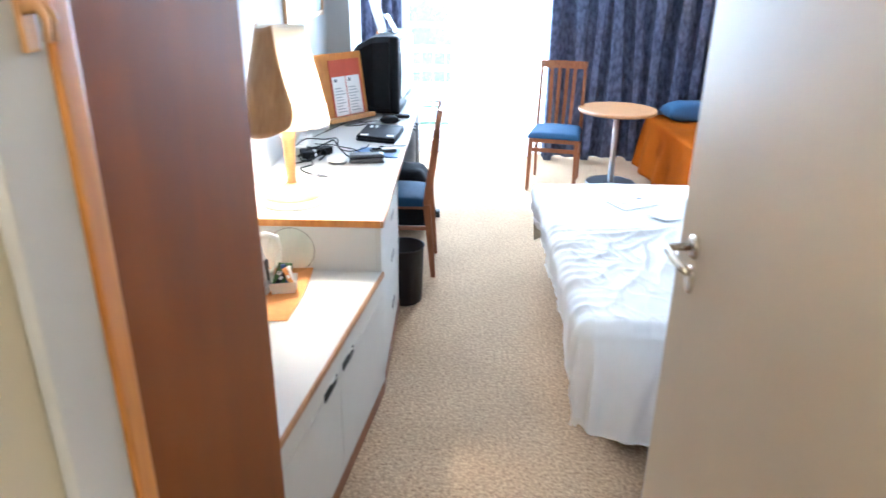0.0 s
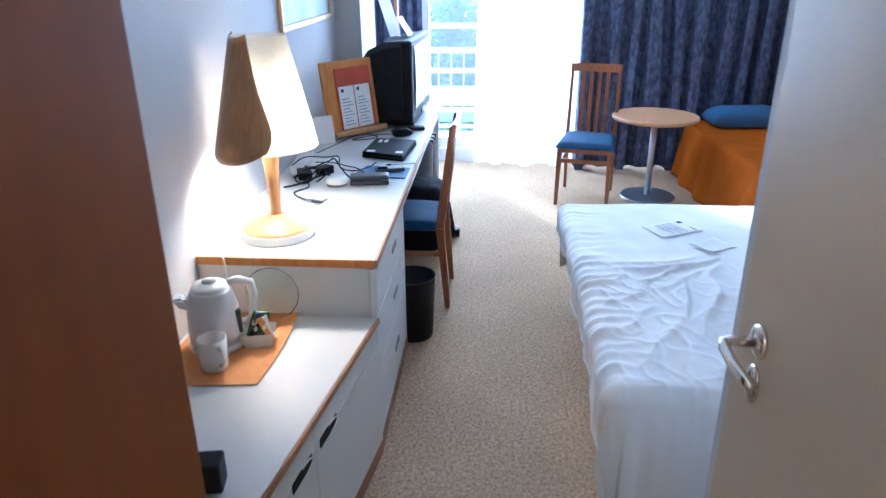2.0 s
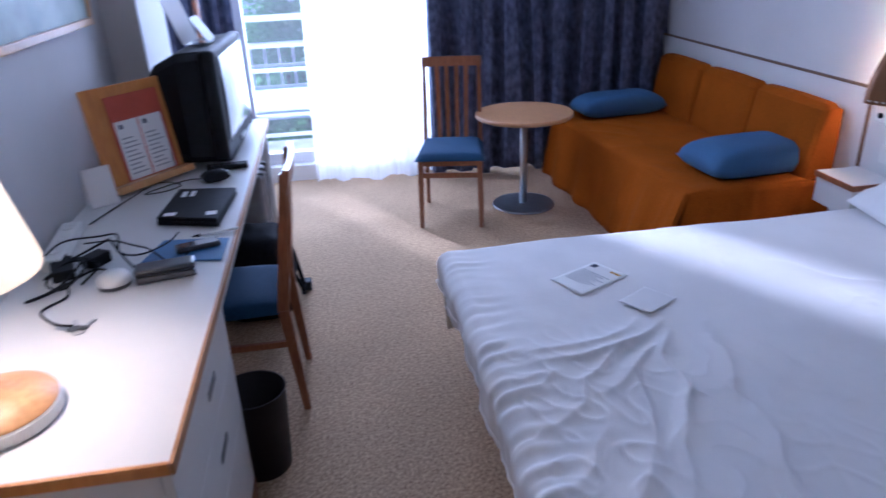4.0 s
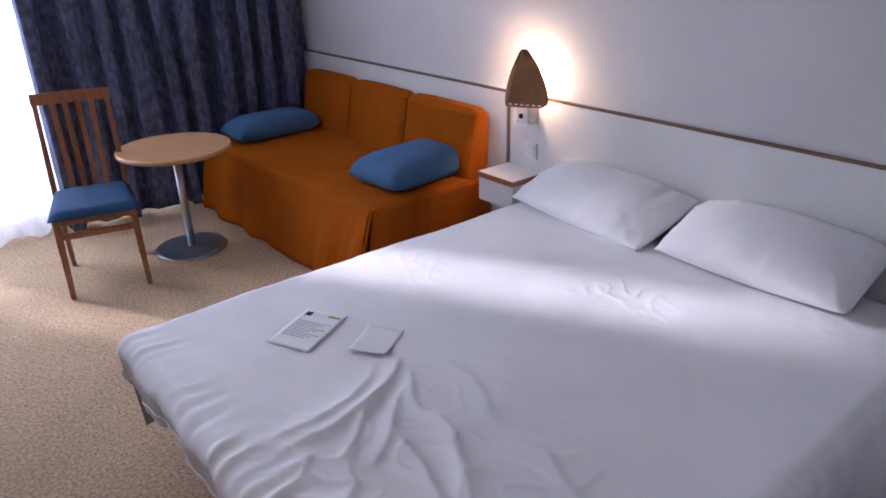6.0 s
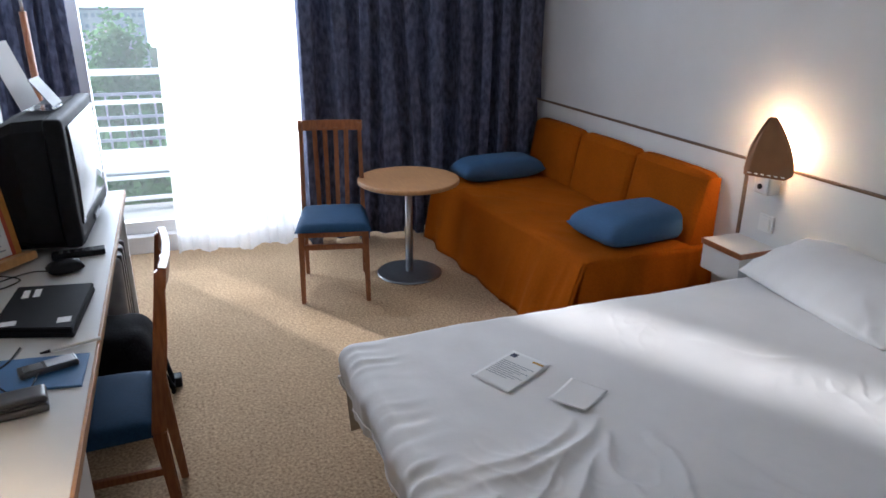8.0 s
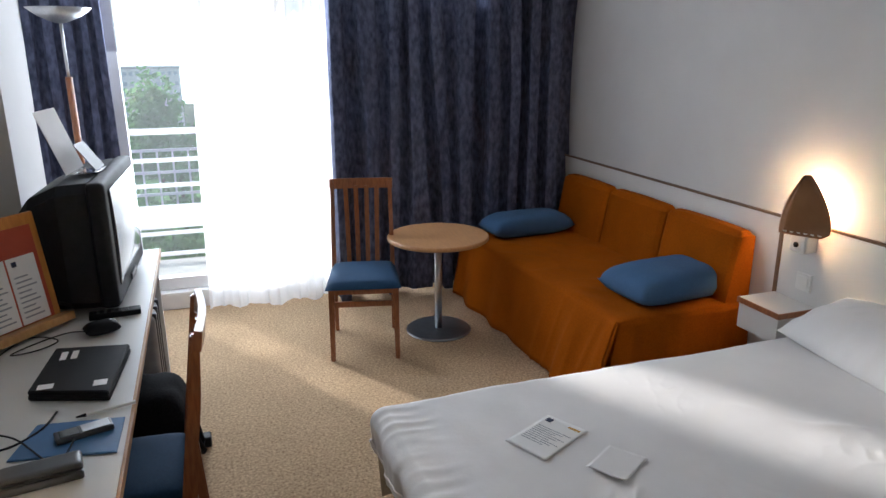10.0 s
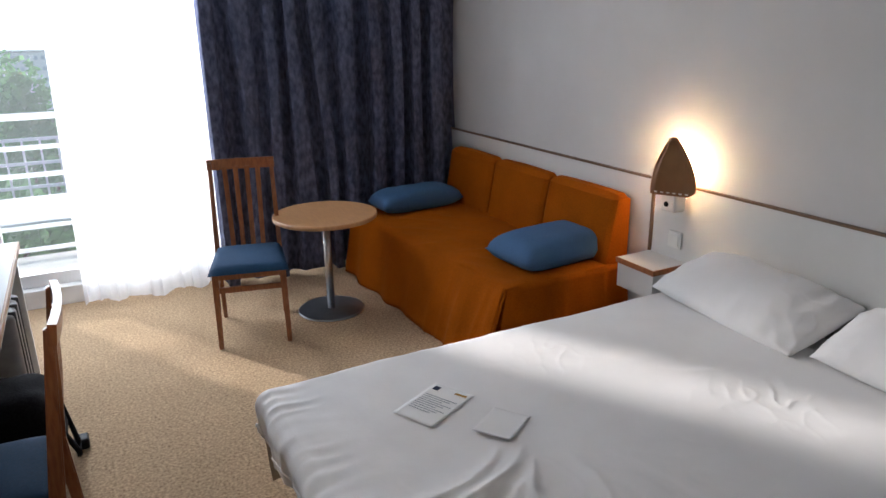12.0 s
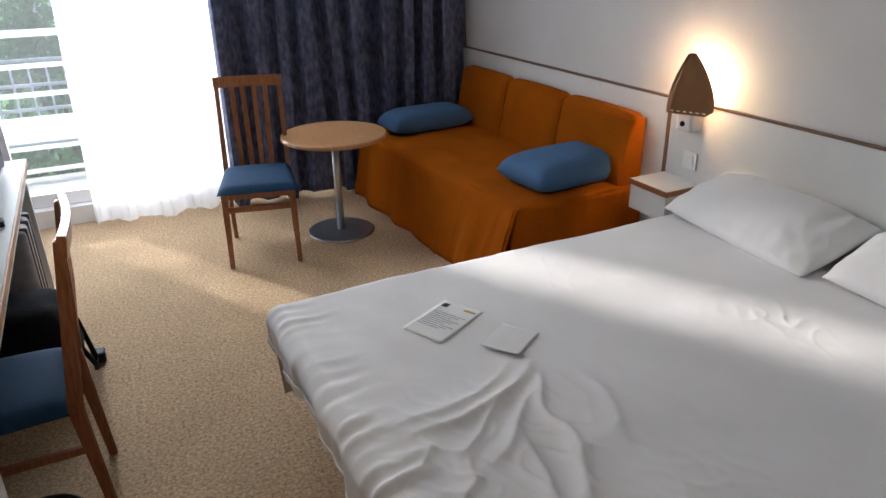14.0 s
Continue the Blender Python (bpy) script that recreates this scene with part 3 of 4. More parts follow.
for y0, y1 in zip(ys, ys[1:]):
    a, b_ = y0 + 0.002, y1 - 0.002
    for z0, z1 in ((0.064, 0.438), (0.442, 0.512)):
        part("front", prism([(low_line(a, -0.018), a), (low_line(a, -0.001), a), (low_line(b_, -0.001), b_), (low_line(b_, -0.018), b_)], z0, z1, 0.0015), M["laminate"], low)
for y in (1.345, 1.52):
    ang = -math.degrees(math.atan2(FF.x - FN.x, FF.y - FN.y))
    g = part("grip", box(-0.002, 0.0025, -0.06, 0.06, -0.014, 0.014, 0.002), M["black"], low, "dark cut-out grip", False, pose(low_line(y), y, 0.44, 0, 0, ang))
    part("grip_rim", tube([(0.002, 0.06 * math.cos(a) , 0.016 * math.sin(a)) for a in [k * math.pi / 12 - math.pi / 2 for k in range(13)]], 0.003, 6), M["white_plastic"], g)

desk = thing("desk", I4, "long white laminate desk with orange wood edging", "desk")
DX = -0.212
part("top", box(LEFT + 0.002, DX - 0.006, 1.996, 4.74, 0.712, 0.737, 0.001), M["laminate"], desk)
part("edging", box(DX - 0.0055, DX + 0.003, 1.988, 4.74, 0.711, 0.7385, 0.002), M["edging"], desk)
part("edging", box(LEFT + 0.002, DX - 0.007, 1.987, 1.9955, 0.711, 0.7385, 0.002), M["orange_wood"], desk)
part("apron", box(DX - 0.04, DX - 0.02, 2.712, 4.70, 0.64, 0.710, 0.002), M["laminate"], desk)
part("end_panel", box(LEFT + 0.01, DX - 0.02, 4.70, 4.73, 0.0, 0.710, 0.002), M["laminate"], desk)
ped = part("drawer_unit", box(LEFT + 0.004, DX - 0.026, 1.990, 2.708, 0.06, 0.710, 0.002), M["laminate"], desk)
part("plinth", box(LEFT + 0.01, DX - 0.006, 1.99, 2.715, 0.0, 0.058, 0.002), M["skirting"], desk)
for z0, z1 in ((0.066, 0.33), (0.334, 0.52), (0.524, 0.706)):
    fr = part("drawer_front", box(DX - 0.0255, DX - 0.007, 1.994, 2.705, z0, z1, 0.002), M["laminate"], desk)
    part("grip", box(DX - 0.0075, DX - 0.004, 2.36, 2.46, (z0 + z1) / 2 - 0.012, (z0 + z1) / 2 + 0.012, 0.0015), M["darkgrey"], fr, "dark cut-out grip")

# ---- chairs ----
def chair(place, label):
    th = thing("dining_chair", place, label, "chair", "wooden chairs")
    w = M["chair_wood"]
    for s in (-1, 1):
        part("leg", bar((s * 0.178, 0.0, 0.0), (s * 0.172, 0.03, 0.41), 0.024, 0.024, 0.034, 0.034), w, th)
        b = bar((s * 0.172, 0.44, 0.0), (s * 0.172, 0.405, 0.43), 0.022, 0.026, 0.026, 0.042)
        merge(b, bar((s * 0.172, 0.405, 0.425), (s * 0.166, 0.465, 0.92), 0.026, 0.042, 0.022, 0.024))
        part("back_post", b, w, th)
        part("side_stretcher", box(s * 0.175 - 0.008, s * 0.175 + 0.008, 0.03, 0.41, 0.28, 0.304, 0.003), w, th)
    part("front_stretcher", box(-0.165, 0.165, 0.018, 0.036, 0.305, 0.335, 0.003), w, th)
    part("seat_rail", box(-0.17, 0.17, 0.025, 0.045, 0.375, 0.415, 0.003), w, th)
    part("seat_rail", box(-0.16, 0.16, 0.395, 0.412, 0.375, 0.415, 0.003), w, th)
    part("top_rail", sheet(14, 3, lambda u, v: (-0.182 + 0.364 * u, 0.456 + 0.012 * math.sin(math.pi * u) + 0.008 * v, 0.875 + 0.058 * v), 0.022), w, th)
    for x in (-0.082, -0.028, 0.028, 0.082):
        part("slat", sheet(3, 10, lambda u, v, x=x: (x * (1 + 0.1 * v) - 0.013 + 0.026 * u, 0.408 + 0.055 * v + 0.012 * math.sin(math.pi * v), 0.43 + 0.46 * v), 0.009), w, th)
    b = bmesh.new()
    nx, ny = 20, 20

    def top(u, v):
        x, y = (2 * u - 1), (2 * v - 1)
        e = max(0.0, (1 - abs(x) ** 5)) ** 0.5 * max(0.0, (1 - abs(y) ** 5)) ** 0.5
        wx = 0.205 - 0.022 * v
        return (x * wx, 0.195 + y * 0.215, 0.418 + 0.045 * e ** 0.6)
    merge(b, sheet(nx, ny, top))
    merge(b, sheet(nx, ny, lambda u, v: (top(u, v)[0], top(u, v)[1], 0.417)))
    part("seat", b, M["seat"], th, "blue upholstered seat", True)
    return th


chair(pose(0.772, 4.735, 0, 0, 0, -13), "brown wooden chair with slatted back and blue seat")
chair(pose(-0.505, 3.29, 0, 0, 0, -90), "brown wooden chair with blue seat pushed to the desk")

# ---- round table ----
tab = thing("round_table", pose(1.29, 5.01, 0), "small round beech table on a steel pedestal", "table")
R = 0.30
part("tabletop", lathe([(0, 0.575), (R - 0.008, 0.575), (R, 0.581), (R, 0.594), (R - 0.005, 0.6), (0, 0.6)], 64), M["beech"], tab)
part("column", lathe([(0, 0.012), (0.022, 0.012), (0.022, 0.574), (0, 0.574)], 24), M["steel"], tab, "brushed steel column", True)
part("foot_disc", lathe([(0, 0.0), (0.195, 0.0), (0.197, 0.005), (0.192, 0.011), (0.04, 0.014), (0.0, 0.014)], 64), M["base_steel"], tab, "round steel foot")

# ---- sofa ----
sofa = thing("sofa", I4, "ochre covered daybed sofa with three back cushions", "sofa")
SX0, SX1, SY0, SY1, SZ = 1.67, 2.52, 3.835, 5.60, 0.425


def sofa_front(y):
    """The front edge of the seat, worn back towards the near corner."""
    return SX0 + 0.02 + 0.09 * smoothstep(5.3, 3.9, y)


def skirt(axis):
    def fn(u, v):
        z = 0.006 + (SZ + 0.006) * v
        slope = (1 - v) ** 0.85
        loose = (1 - v) ** 0.6
        if axis == "x":
            y = SY1 + (SY0 - SY1) * u
            near = smoothstep(0.45, 1.0, u)
            w = 0.010 * math.sin(y * 17 + 3 * noise.noise((y * 2, 0, 1))) + 0.020 * noise.noise((y * 5, z * 1.5, 3))
            w += near * 0.022 * (1 - abs(noise.noise((y * 9 + z * 2.2, z * 1.2, 5)))) ** 4
            return (sofa_front(y) - 0.012 - slope * (0.075 + 0.075 * near) - w * loose, y - 0.03 * slope * near, z)
        x = sofa_front(SY0) + (SX1 - sofa_front(SY0)) * u
        pleat = abs(math.sin(x * 26 + 2.2 * noise.noise((x * 4, 5, 1)))) ** 3
        w = (0.3 + 0.7 * loose) * (0.016 * pleat + 0.014 * noise.noise((x * 8, z * 2, 8)))
        return (x - slope * 0.10 * (1 - u) ** 3, SY0 - 0.012 - 0.03 * slope - w, z)
    return fn


part("skirt", sheet(130, 16, skirt("x"), 0.004), M["sofa"], sofa, "", True)
part("skirt", sheet(110, 16, skirt("y"), 0.004), M["sofa"], sofa, "", True)


def seat_top(u, v):
    y = SY0 - 0.014 + (SY1 - SY0 + 0.014) * v
    x0 = sofa_front(y) - 0.014
    x = x0 + (SX1 - x0) * u
    edge = max(0.0, 1 - (x - x0) / 0.05) ** 2 + max(0.0, 1 - (y - SY0 + 0.014) / 0.05) ** 2
    dent = 0.007 * noise.noise((x * 4, y * 3, 2)) + 0.004 * noise.noise((x * 13, y * 8, 5)) + 0.006 * (1 - abs(noise.noise((x * 4 + y * 2, y * 3, 9)))) ** 6
    return (x, y, SZ + 0.016 + dent - 0.012 * min(1.0, edge))


part("seat_cover", sheet(60, 110, seat_top, 0.003), M["sofa"], sofa, "", True)
part("mattress", prism([(sofa_front(SY0) + 0.02, SY0 + 0.02), (SX1, SY0 + 0.02), (SX1, SY1), (sofa_front(SY1) + 0.02, SY1)], 0.1, SZ - 0.004, 0.02), M["sofa"], sofa)
part("seam", tube([(sofa_front(SY0) - 0.012, SY0 - 0.012, SZ + 0.008), (sofa_front(SY0) - 0.09, SY0 - 0.03, 0.22), (sofa_front(SY0) - 0.15, SY0 - 0.04, 0.008)], 0.006, 8), M["sofa"], sofa)
L3 = (SY1 - SY0 - 0.035) / 3
for k in range(3):
    y0 = SY0 + 0.005 + k * (L3 + 0.012)
    b = bmesh.new()
    prof = [(2.375, SZ + 0.02), (2.405, SZ + 0.19), (2.435, 0.775), (2.455, 0.793), (2.505, 0.795), (2.525, 0.775), (2.525, SZ + 0.012)]
    n = 20
    rows = []
    for i in range(n + 1):
        f = i / n
        puffed = 0.012 * max(0.0, math.sin(math.pi * f)) ** 0.4
        edge = 0.010 if i in (0, n) else 0.0
        rows.append([b.verts.new((x - (puffed if j in (1, 2) else 0) + edge * (j < 4) + 0.003 * noise.noise((f * 6, z * 9, k)), y0 + L3 * f, z + (puffed - edge if j in (3, 4) else 0))) for j, (x, z) in enumerate(prof)])
    for p, q in zip(rows, rows[1:]):
        for j in range(len(prof) - 1):
            b.faces.new((p[j], p[j + 1], q[j + 1], q[j]))
    b.faces.new(rows[0])
    b.faces.new(rows[-1])
    bmesh.ops.recalc_face_normals(b, faces=b.faces[:])
    part("back_cushion", b, M["sofa"], sofa)


def bolster(place, lx, ly, h, label, seed):
    b = puff(lx, ly, h, 30, 20, 5.0, seed, 0.004, 0.03)
    return tagged(part("cushion", b, M["cushion"], None, "", True, place), label, "cushion", "blue cushions")


bolster(pose(2.215, 4.075, SZ + 0.012, 0, 0, 5), 0.60, 0.37, 0.165, "large blue block cushion at the sofa end", 1.0)
bolster(pose(2.07, 5.43, SZ + 0.012, 0, 0, 4), 0.60, 0.28, 0.15, "large blue block cushion under the curtain", 6.0)

# ---- bed ----
BX0, BX1, BY0, BY1, BZ = 0.475, 2.53, 1.655, 3.35, 0.495
bed = thing("bed", I4, "wide double bed with dark base and white sheets", "bed")
part("base", box(0.62, 2.52, 1.76, 3.26, 0.0, 0.26, 0.01), M["bedbase"], bed, "dark red brown bed base")
part("mattress", box(0.55, 2.525, BY0 + 0.06, BY1 - 0.04, 0.262, 0.468, 0.05, 4), M["linen"], bed, "white sheeted mattress", True)
part("valance", sheet(6, 8, lambda u, v: (0.485 + 0.06 * u + 0.02 * v, BY1 - 0.05 - 0.07 * u, 0.46 - 0.30 * v + 0.06 * u * v), 0.003), M["valance"], bed, "beige mattress cover corner")


# ridges that fan out from the napkin: start, bend, end, height, width
FOLDS = [((1.06, 2.63), (0.87, 2.50), (0.60, 2.49), 0.016, 0.017), ((1.00, 2.66), (0.84, 2.55), (0.58, 2.53), 0.012, 0.016), ((0.93, 2.54), (0.80, 2.43), (0.70, 2.36), 0.011, 0.014),
         ((1.04, 2.58), (0.99, 2.44), (0.91, 2.06), 0.012, 0.018), ((1.15, 2.53), (1.12, 2.35), (1.04, 2.17), 0.009, 0.020), ((0.98, 2.50), (0.89, 2.38), (0.72, 2.30), 0.011, 0.015),
         ((0.90, 2.42), (0.83, 2.28), (0.80, 2.02), 0.012, 0.017), ((1.22, 2.50), (1.30, 2.30), (1.36, 2.12), 0.007, 0.024), ((0.76, 2.42), (0.68, 2.27), (0.55, 2.20), 0.012, 0.016),
         ((0.96, 2.30), (0.90, 2.12), (0.78, 1.90), 0.011, 0.018), ((0.72, 2.22), (0.64, 2.08), (0.53, 2.00), 0.012, 0.017), ((0.80, 2.12), (0.70, 1.94), (0.60, 1.80), 0.012, 0.018),
         ((1.08, 2.20), (1.04, 2.00), (1.02, 1.76), 0.009, 0.022), ((0.68, 2.46), (0.60, 2.40), (0.52, 2.38), 0.010, 0.014), ((1.50, 2.95), (1.72, 2.80), (1.95, 2.62), 0.005, 0.026)]


def crease(x, y):
    h = 0.0
    wx, wy = x + 0.035 * noise.noise((x * 6, y * 6, 1)), y + 0.035 * noise.noise((x * 6, y * 6, 9))
    for a, m, c, amp, wid in FOLDS:
        if not (min(a[0], m[0], c[0]) - 0.1 < wx < max(a[0], m[0], c[0]) + 0.1 and min(a[1], m[1], c[1]) - 0.1 < wy < max(a[1], m[1], c[1]) + 0.1):
            continue
        best = 0.0
        for k, (p, q) in enumerate(((a, m), (m, c))):
            dx, dy = q[0] - p[0], q[1] - p[1]
            tt = min(1.0, max(0.0, ((wx - p[0]) * dx + (wy - p[1]) * dy) / (dx * dx + dy * dy)))
            d = math.hypot(wx - p[0] - tt * dx, wy - p[1] - tt * dy)
            along = (k + tt) / 2
            side = 1.5 if (wx - p[0]) * dy - (wy - p[1]) * dx > 0 else 0.8
            best = max(best, (1 - abs(2 * along - 1) ** 3) * math.exp(-(d / (wid * side)) ** 1.4))
        h += amp * best
    return h


def bed_height(x, y):
    """The top of the duvet over the mattress."""
    rough = smoothstep(1.7, 0.6, x)
    near = smoothstep(2.75, 2.3, y)
    foot = smoothstep(0.72, 0.5, x)
    h = 0.010 * noise.noise((x * 3.2, y * 3.2, 0.5)) + (0.0015 + 0.003 * rough) * noise.noise((x * 8, y * 7, 4))
    h += rough * near * (0.004 * (1 - abs(noise.noise((x * 5 + y * 2, y * 4 - x * 2, 31)))) ** 16 + 0.006 * (1 - abs(noise.noise((x * 11, y * 9 + x * 4, 17)))) ** 10)
    pl = y + 0.05 * noise.noise((x * 5, y * 5, 41))
    h += foot * (0.004 * noise.noise((x * 9, y * 24, 7)) + (0.005 + 0.006 * near) * abs(math.sin(pl * 46 + 2 * noise.noise((y * 5, x * 3, 3)))) ** 3 * (0.4 + noise.noise((x * 3, y * 9, 77)) ** 2 * 4))
    band = math.exp(-((x - 1.52 - 0.6 * (2.95 - y)) / 0.20) ** 2)
    h += band * max(0.0, 0.35 + 1.6 * noise.noise((x * 3, y * 3, 55))) * (0.0032 * (1 - abs(noise.noise((x * 13 - y * 6, y * 12, 22)))) ** 8 + 0.0014 * noise.noise((x * 24, y * 28, 6)))
    return BZ + h + crease(x, y) + 0.02 * math.exp(-((x - 1.35) ** 2 + (y - 2.5) ** 2) / 0.6)


def duvet_point(u, v):
    # flat cloth coordinates, from beyond the foot to the pillows and over both sides
    x = 0.475 - 0.36 + (2.30 - 0.475 + 0.36) * u
    y = BY0 - 0.47 + (BY1 + 0.30 - BY0 + 0.47) * v
    ex0, ey0, ey1 = 0.53, BY0 + 0.055, BY1 - 0.05
    dx, dy = max(0.0, ex0 - x), (max(0.0, ey0 - y) if y < ey0 else -max(0.0, y - ey1))
    d = math.hypot(dx, dy)
    cx, cy = max(x, ex0), min(max(y, ey0), ey1)
    top = bed_height(x, y) if d <= 0 else bed_height(cx, cy) + crease(x, y)
    if d <= 0:
        return (x, y, top)
    ox, oy = -dx / d, -dy / d
    r = 0.055
    limit = 0.44 if dy > 0 else 0.19 + 0.25 * smoothstep(2.15, 1.7, cy)
    d = min(d, limit + 0.09 * noise.noise((x * 3, y * 3, 2)))
    if d < r * math.pi / 2:
        out, down = r * math.sin(d / r), r * (1 - math.cos(d / r))
    else:
        rest = d - r * math.pi / 2
        out, down = r + (-0.12 if dx > max(dy, 0.0) else 0.07) * rest, r + rest * 0.985
    along = y if dx > abs(dy) else x
    gath = min(1.0, d / 0.2)
    out += gath * (0.024 * noise.noise((along * 6, down * 2.5, 3)) + 0.010 * noise.noise((along * 19, down * 4, 6)) + 0.004 * math.sin(along * 42 + 5 * noise.noise((along * 4, 1, 1))))
    if dy > 0:
        out += 0.035 * math.sin(math.pi * min(1.0, down / 0.44)) * (0.6 + noise.noise((x * 4, 3, 8)))
    if dy > 0 and dx > 0:
        out -= 0.02 * smoothstep(0.05, 0.4, d)
    return (cx + ox * out, cy + oy * out, max(0.02, top - down))


duvet = thing("duvet", I4, "crumpled white duvet spread over the double bed", "duvet")
part("cover", sheet(330, 370, duvet_point), M["linen"], duvet, "", True)
part("hem", tube([duvet_point(0.0, k / 160) for k in range(161)], 0.004, 6), M["linen"], duvet, "stitched white hem", True)
part("hem", tube([duvet_point(k / 160, 0.0) for k in range(161)], 0.004, 6), M["linen"], duvet, "stitched white hem", True)


def pillow(place, lx, ly, h, label, seed):
    return tagged(part("pillow", puff(lx, ly, h, 72, 52, 2.2, seed, 0.008, 0.10), M["linen"], None, "", True, place), label, "pillow", "bed pillows")


pillow(Matrix.Translation((2.385, 2.965, 0.51)) @ pose(0, 0, 0, 0, -17, 0) @ pose(0, 0, 0, 0, 0, 86), 0.72, 0.38, 0.165, "plump white pillow leaning on the wall panel", 2.0)
pillow(Matrix.Translation((2.40, 2.235, 0.51)) @ pose(0, 0, 0, 0, -17, 0) @ pose(0, 0, 0, 0, 0, 91), 0.68, 0.37, 0.185, "plump white pillow near the bed edge", 11.0)


def nightstand(y0, y1, label):
    th = thing("nightstand", pose(0, 0, 0), label, "nightstand", "nightstands")
    part("top", box(2.318, RIGHT - 0.021, y0 + 0.006, y1, 0.522, 0.545, 0.001), M["laminate"], th)
    part("edging", box(2.310, 2.3175, y0 + 0.006, y1, 0.521, 0.5465, 0.002), M["chair_wood"], th)
    part("edging", box(2.310, RIGHT - 0.021, y0 - 0.002, y0 + 0.0055, 0.521, 0.5465, 0.002), M["chair_wood"], th)
    part("drawer", box(2.322, RIGHT - 0.021, y0 + 0.010, y1 - 0.004, 0.40, 0.5205, 0.003), M["laminate"], th)
    return th


nightstand(3.435, 3.685, "small white wall-hung nightstand beside the sofa")
nightstand(1.36, 1.70, "small white wall-hung nightstand at the near bed side")

# ---- wall lamp over the nightstand ----
wl = thing("wall_lamp", pose(RIGHT - 0.017, 3.525, 0), "brown shell wall lamp glowing on the wall", "wall lamp")
part("bracket", box(-0.075, -0.002, -0.04, 0.05, 0.785, 0.875, 0.018, 4), M["white_plastic"], wl, "white lamp bracket", True)
part("rocker_switch", lathe([(0, 0), (0.013, 0.0), (0.012, 0.006), (0, 0.007)], 20), M["black"], wl, "black round switch", True, Matrix.Translation((-0.0755, 0.008, 0.822)) @ pose(0, 0, 0, 0, -90, 0))
part("stem", tube([(-0.03, 0, 0.87), (-0.035, 0, 0.945)], 0.010, 10), M["white_plastic"], wl)


def shell(u, v):
    """A pointed arch folded along one off-centre ridge."""
    a = 2 * u - 1
    half = 0.128 * (1 - v ** 1.9) ** 0.95 * (1 - 0.07 * (1 - v) ** 8) + 0.003
    fold = -0.50
    k = (a + 1) / (fold + 1) if a < fold else (1 - a) / (1 - fold)
    k = k - 0.10 * math.exp(-((a - fold) / 0.12) ** 2)
    edge = -0.055 if a < fold else -0.035
    x = edge + (-0.135 - edge) * k * (1 - 0.72 * v ** 1.3) - 0.02 * v
    round_in = 0.022 * max(0.0, abs(a) - 0.78) / 0.22
    return (x, 0.004 - a * half, 0.868 + round_in * (1 - v) + 0.262 * v)


part("shell_shade", sheet(48, 32, shell, 0.005), M["copper"], wl, "brown pointed shell shade", True)
# pale studs imitate lamp light shining through holes; the shell is uncut
for k in range(6):
    c = Vector(shell(0.36 + 0.10 * k, 0.05))
    part("lit_hole_stud", box(c.x - 0.004, c.x + 0.007, c.y - 0.007, c.y + 0.007, c.z - 0.002, c.z + 0.003, 0.001), M["shade"], wl, "small pale stud in place of a lit hole")
part("bulb_glass", lathe([(0, -0.03), (0.012, -0.028), (0.018, -0.012), (0.018, 0.01), (0.0, 0.022)], 16), M["shade"], wl, "", True, Matrix.Translation((-0.04, 0, 0.965)) @ Matrix.Diagonal((0.5, 0.5, 0.6, 1)))
sw = thing("light_switch", pose(RIGHT - 0.0165, 3.53, 0.60), "white wall switch plate above the nightstand", "switch")
part("plate", box(-0.009, 0, -0.04, 0.04, 0, 0.08, 0.003), M["white_plastic"], sw)
part("rocker", box(-0.014, -0.0095, -0.026, 0.026, 0.012, 0.068, 0.002), M["white_plastic"], sw)

# ---- papers on the bed ----
def paper(name, x, y, turn, w, l, label, cat, marks, curl, mat):
    """A sheet lying on the duvet; curl lifts its far end."""
    c, si = math.cos(radians(turn)), math.sin(radians(turn))
    z0 = bed_height(x, y)

    def lie(px, py, lift):
        soft = sum(bed_height(x + c * (px + ox) - si * (py + oy), y + si * (px + ox) + c * (py + oy)) for ox in (-0.04, 0, 0.04) for oy in (-0.04, 0, 0.04)) / 9
        return (px, py, soft - z0 + 0.005 + curl * max(0.0, 0.5 - py / l - 0.35) ** 2 + lift)
    th = thing(name, pose(x, y, z0, 0, 0, turn), label, cat)
    part("page", sheet(14, 14, lambda u, v: lie(w * (u - 0.5), l * (v - 0.5), 0.0), 0.001), mat, th, "", True)
    for x0, x1, y0, y1, m in marks:
        part("printed_mark", sheet(6, 3, lambda u, v: lie(x0 + (x1 - x0) * u, y0 + (y1 - y0) * v, 0.0015), 0.0004), m, th)
    return th


lines = [(-0.060, 0.060 - 0.02 * (k % 3), 0.035 - 0.011 * k, 0.0375 - 0.011 * k, M["print"]) for k in range(9)]
paper("letter", 0.945, 2.945, -64, 0.15, 0.22, "white printed letter with a dark emblem lying on the duvet", "letter",
      [(-0.062, -0.040, 0.070, 0.094, M["navy"]), (0.02, 0.062, 0.080, 0.090, M["gold"])] + lines, 0.0, M["paper"])
paper("napkin", 1.065, 2.745, -58, 0.12, 0.15, "folded white paper napkin on the duvet", "napkin", [], 0.015, M["linen"])

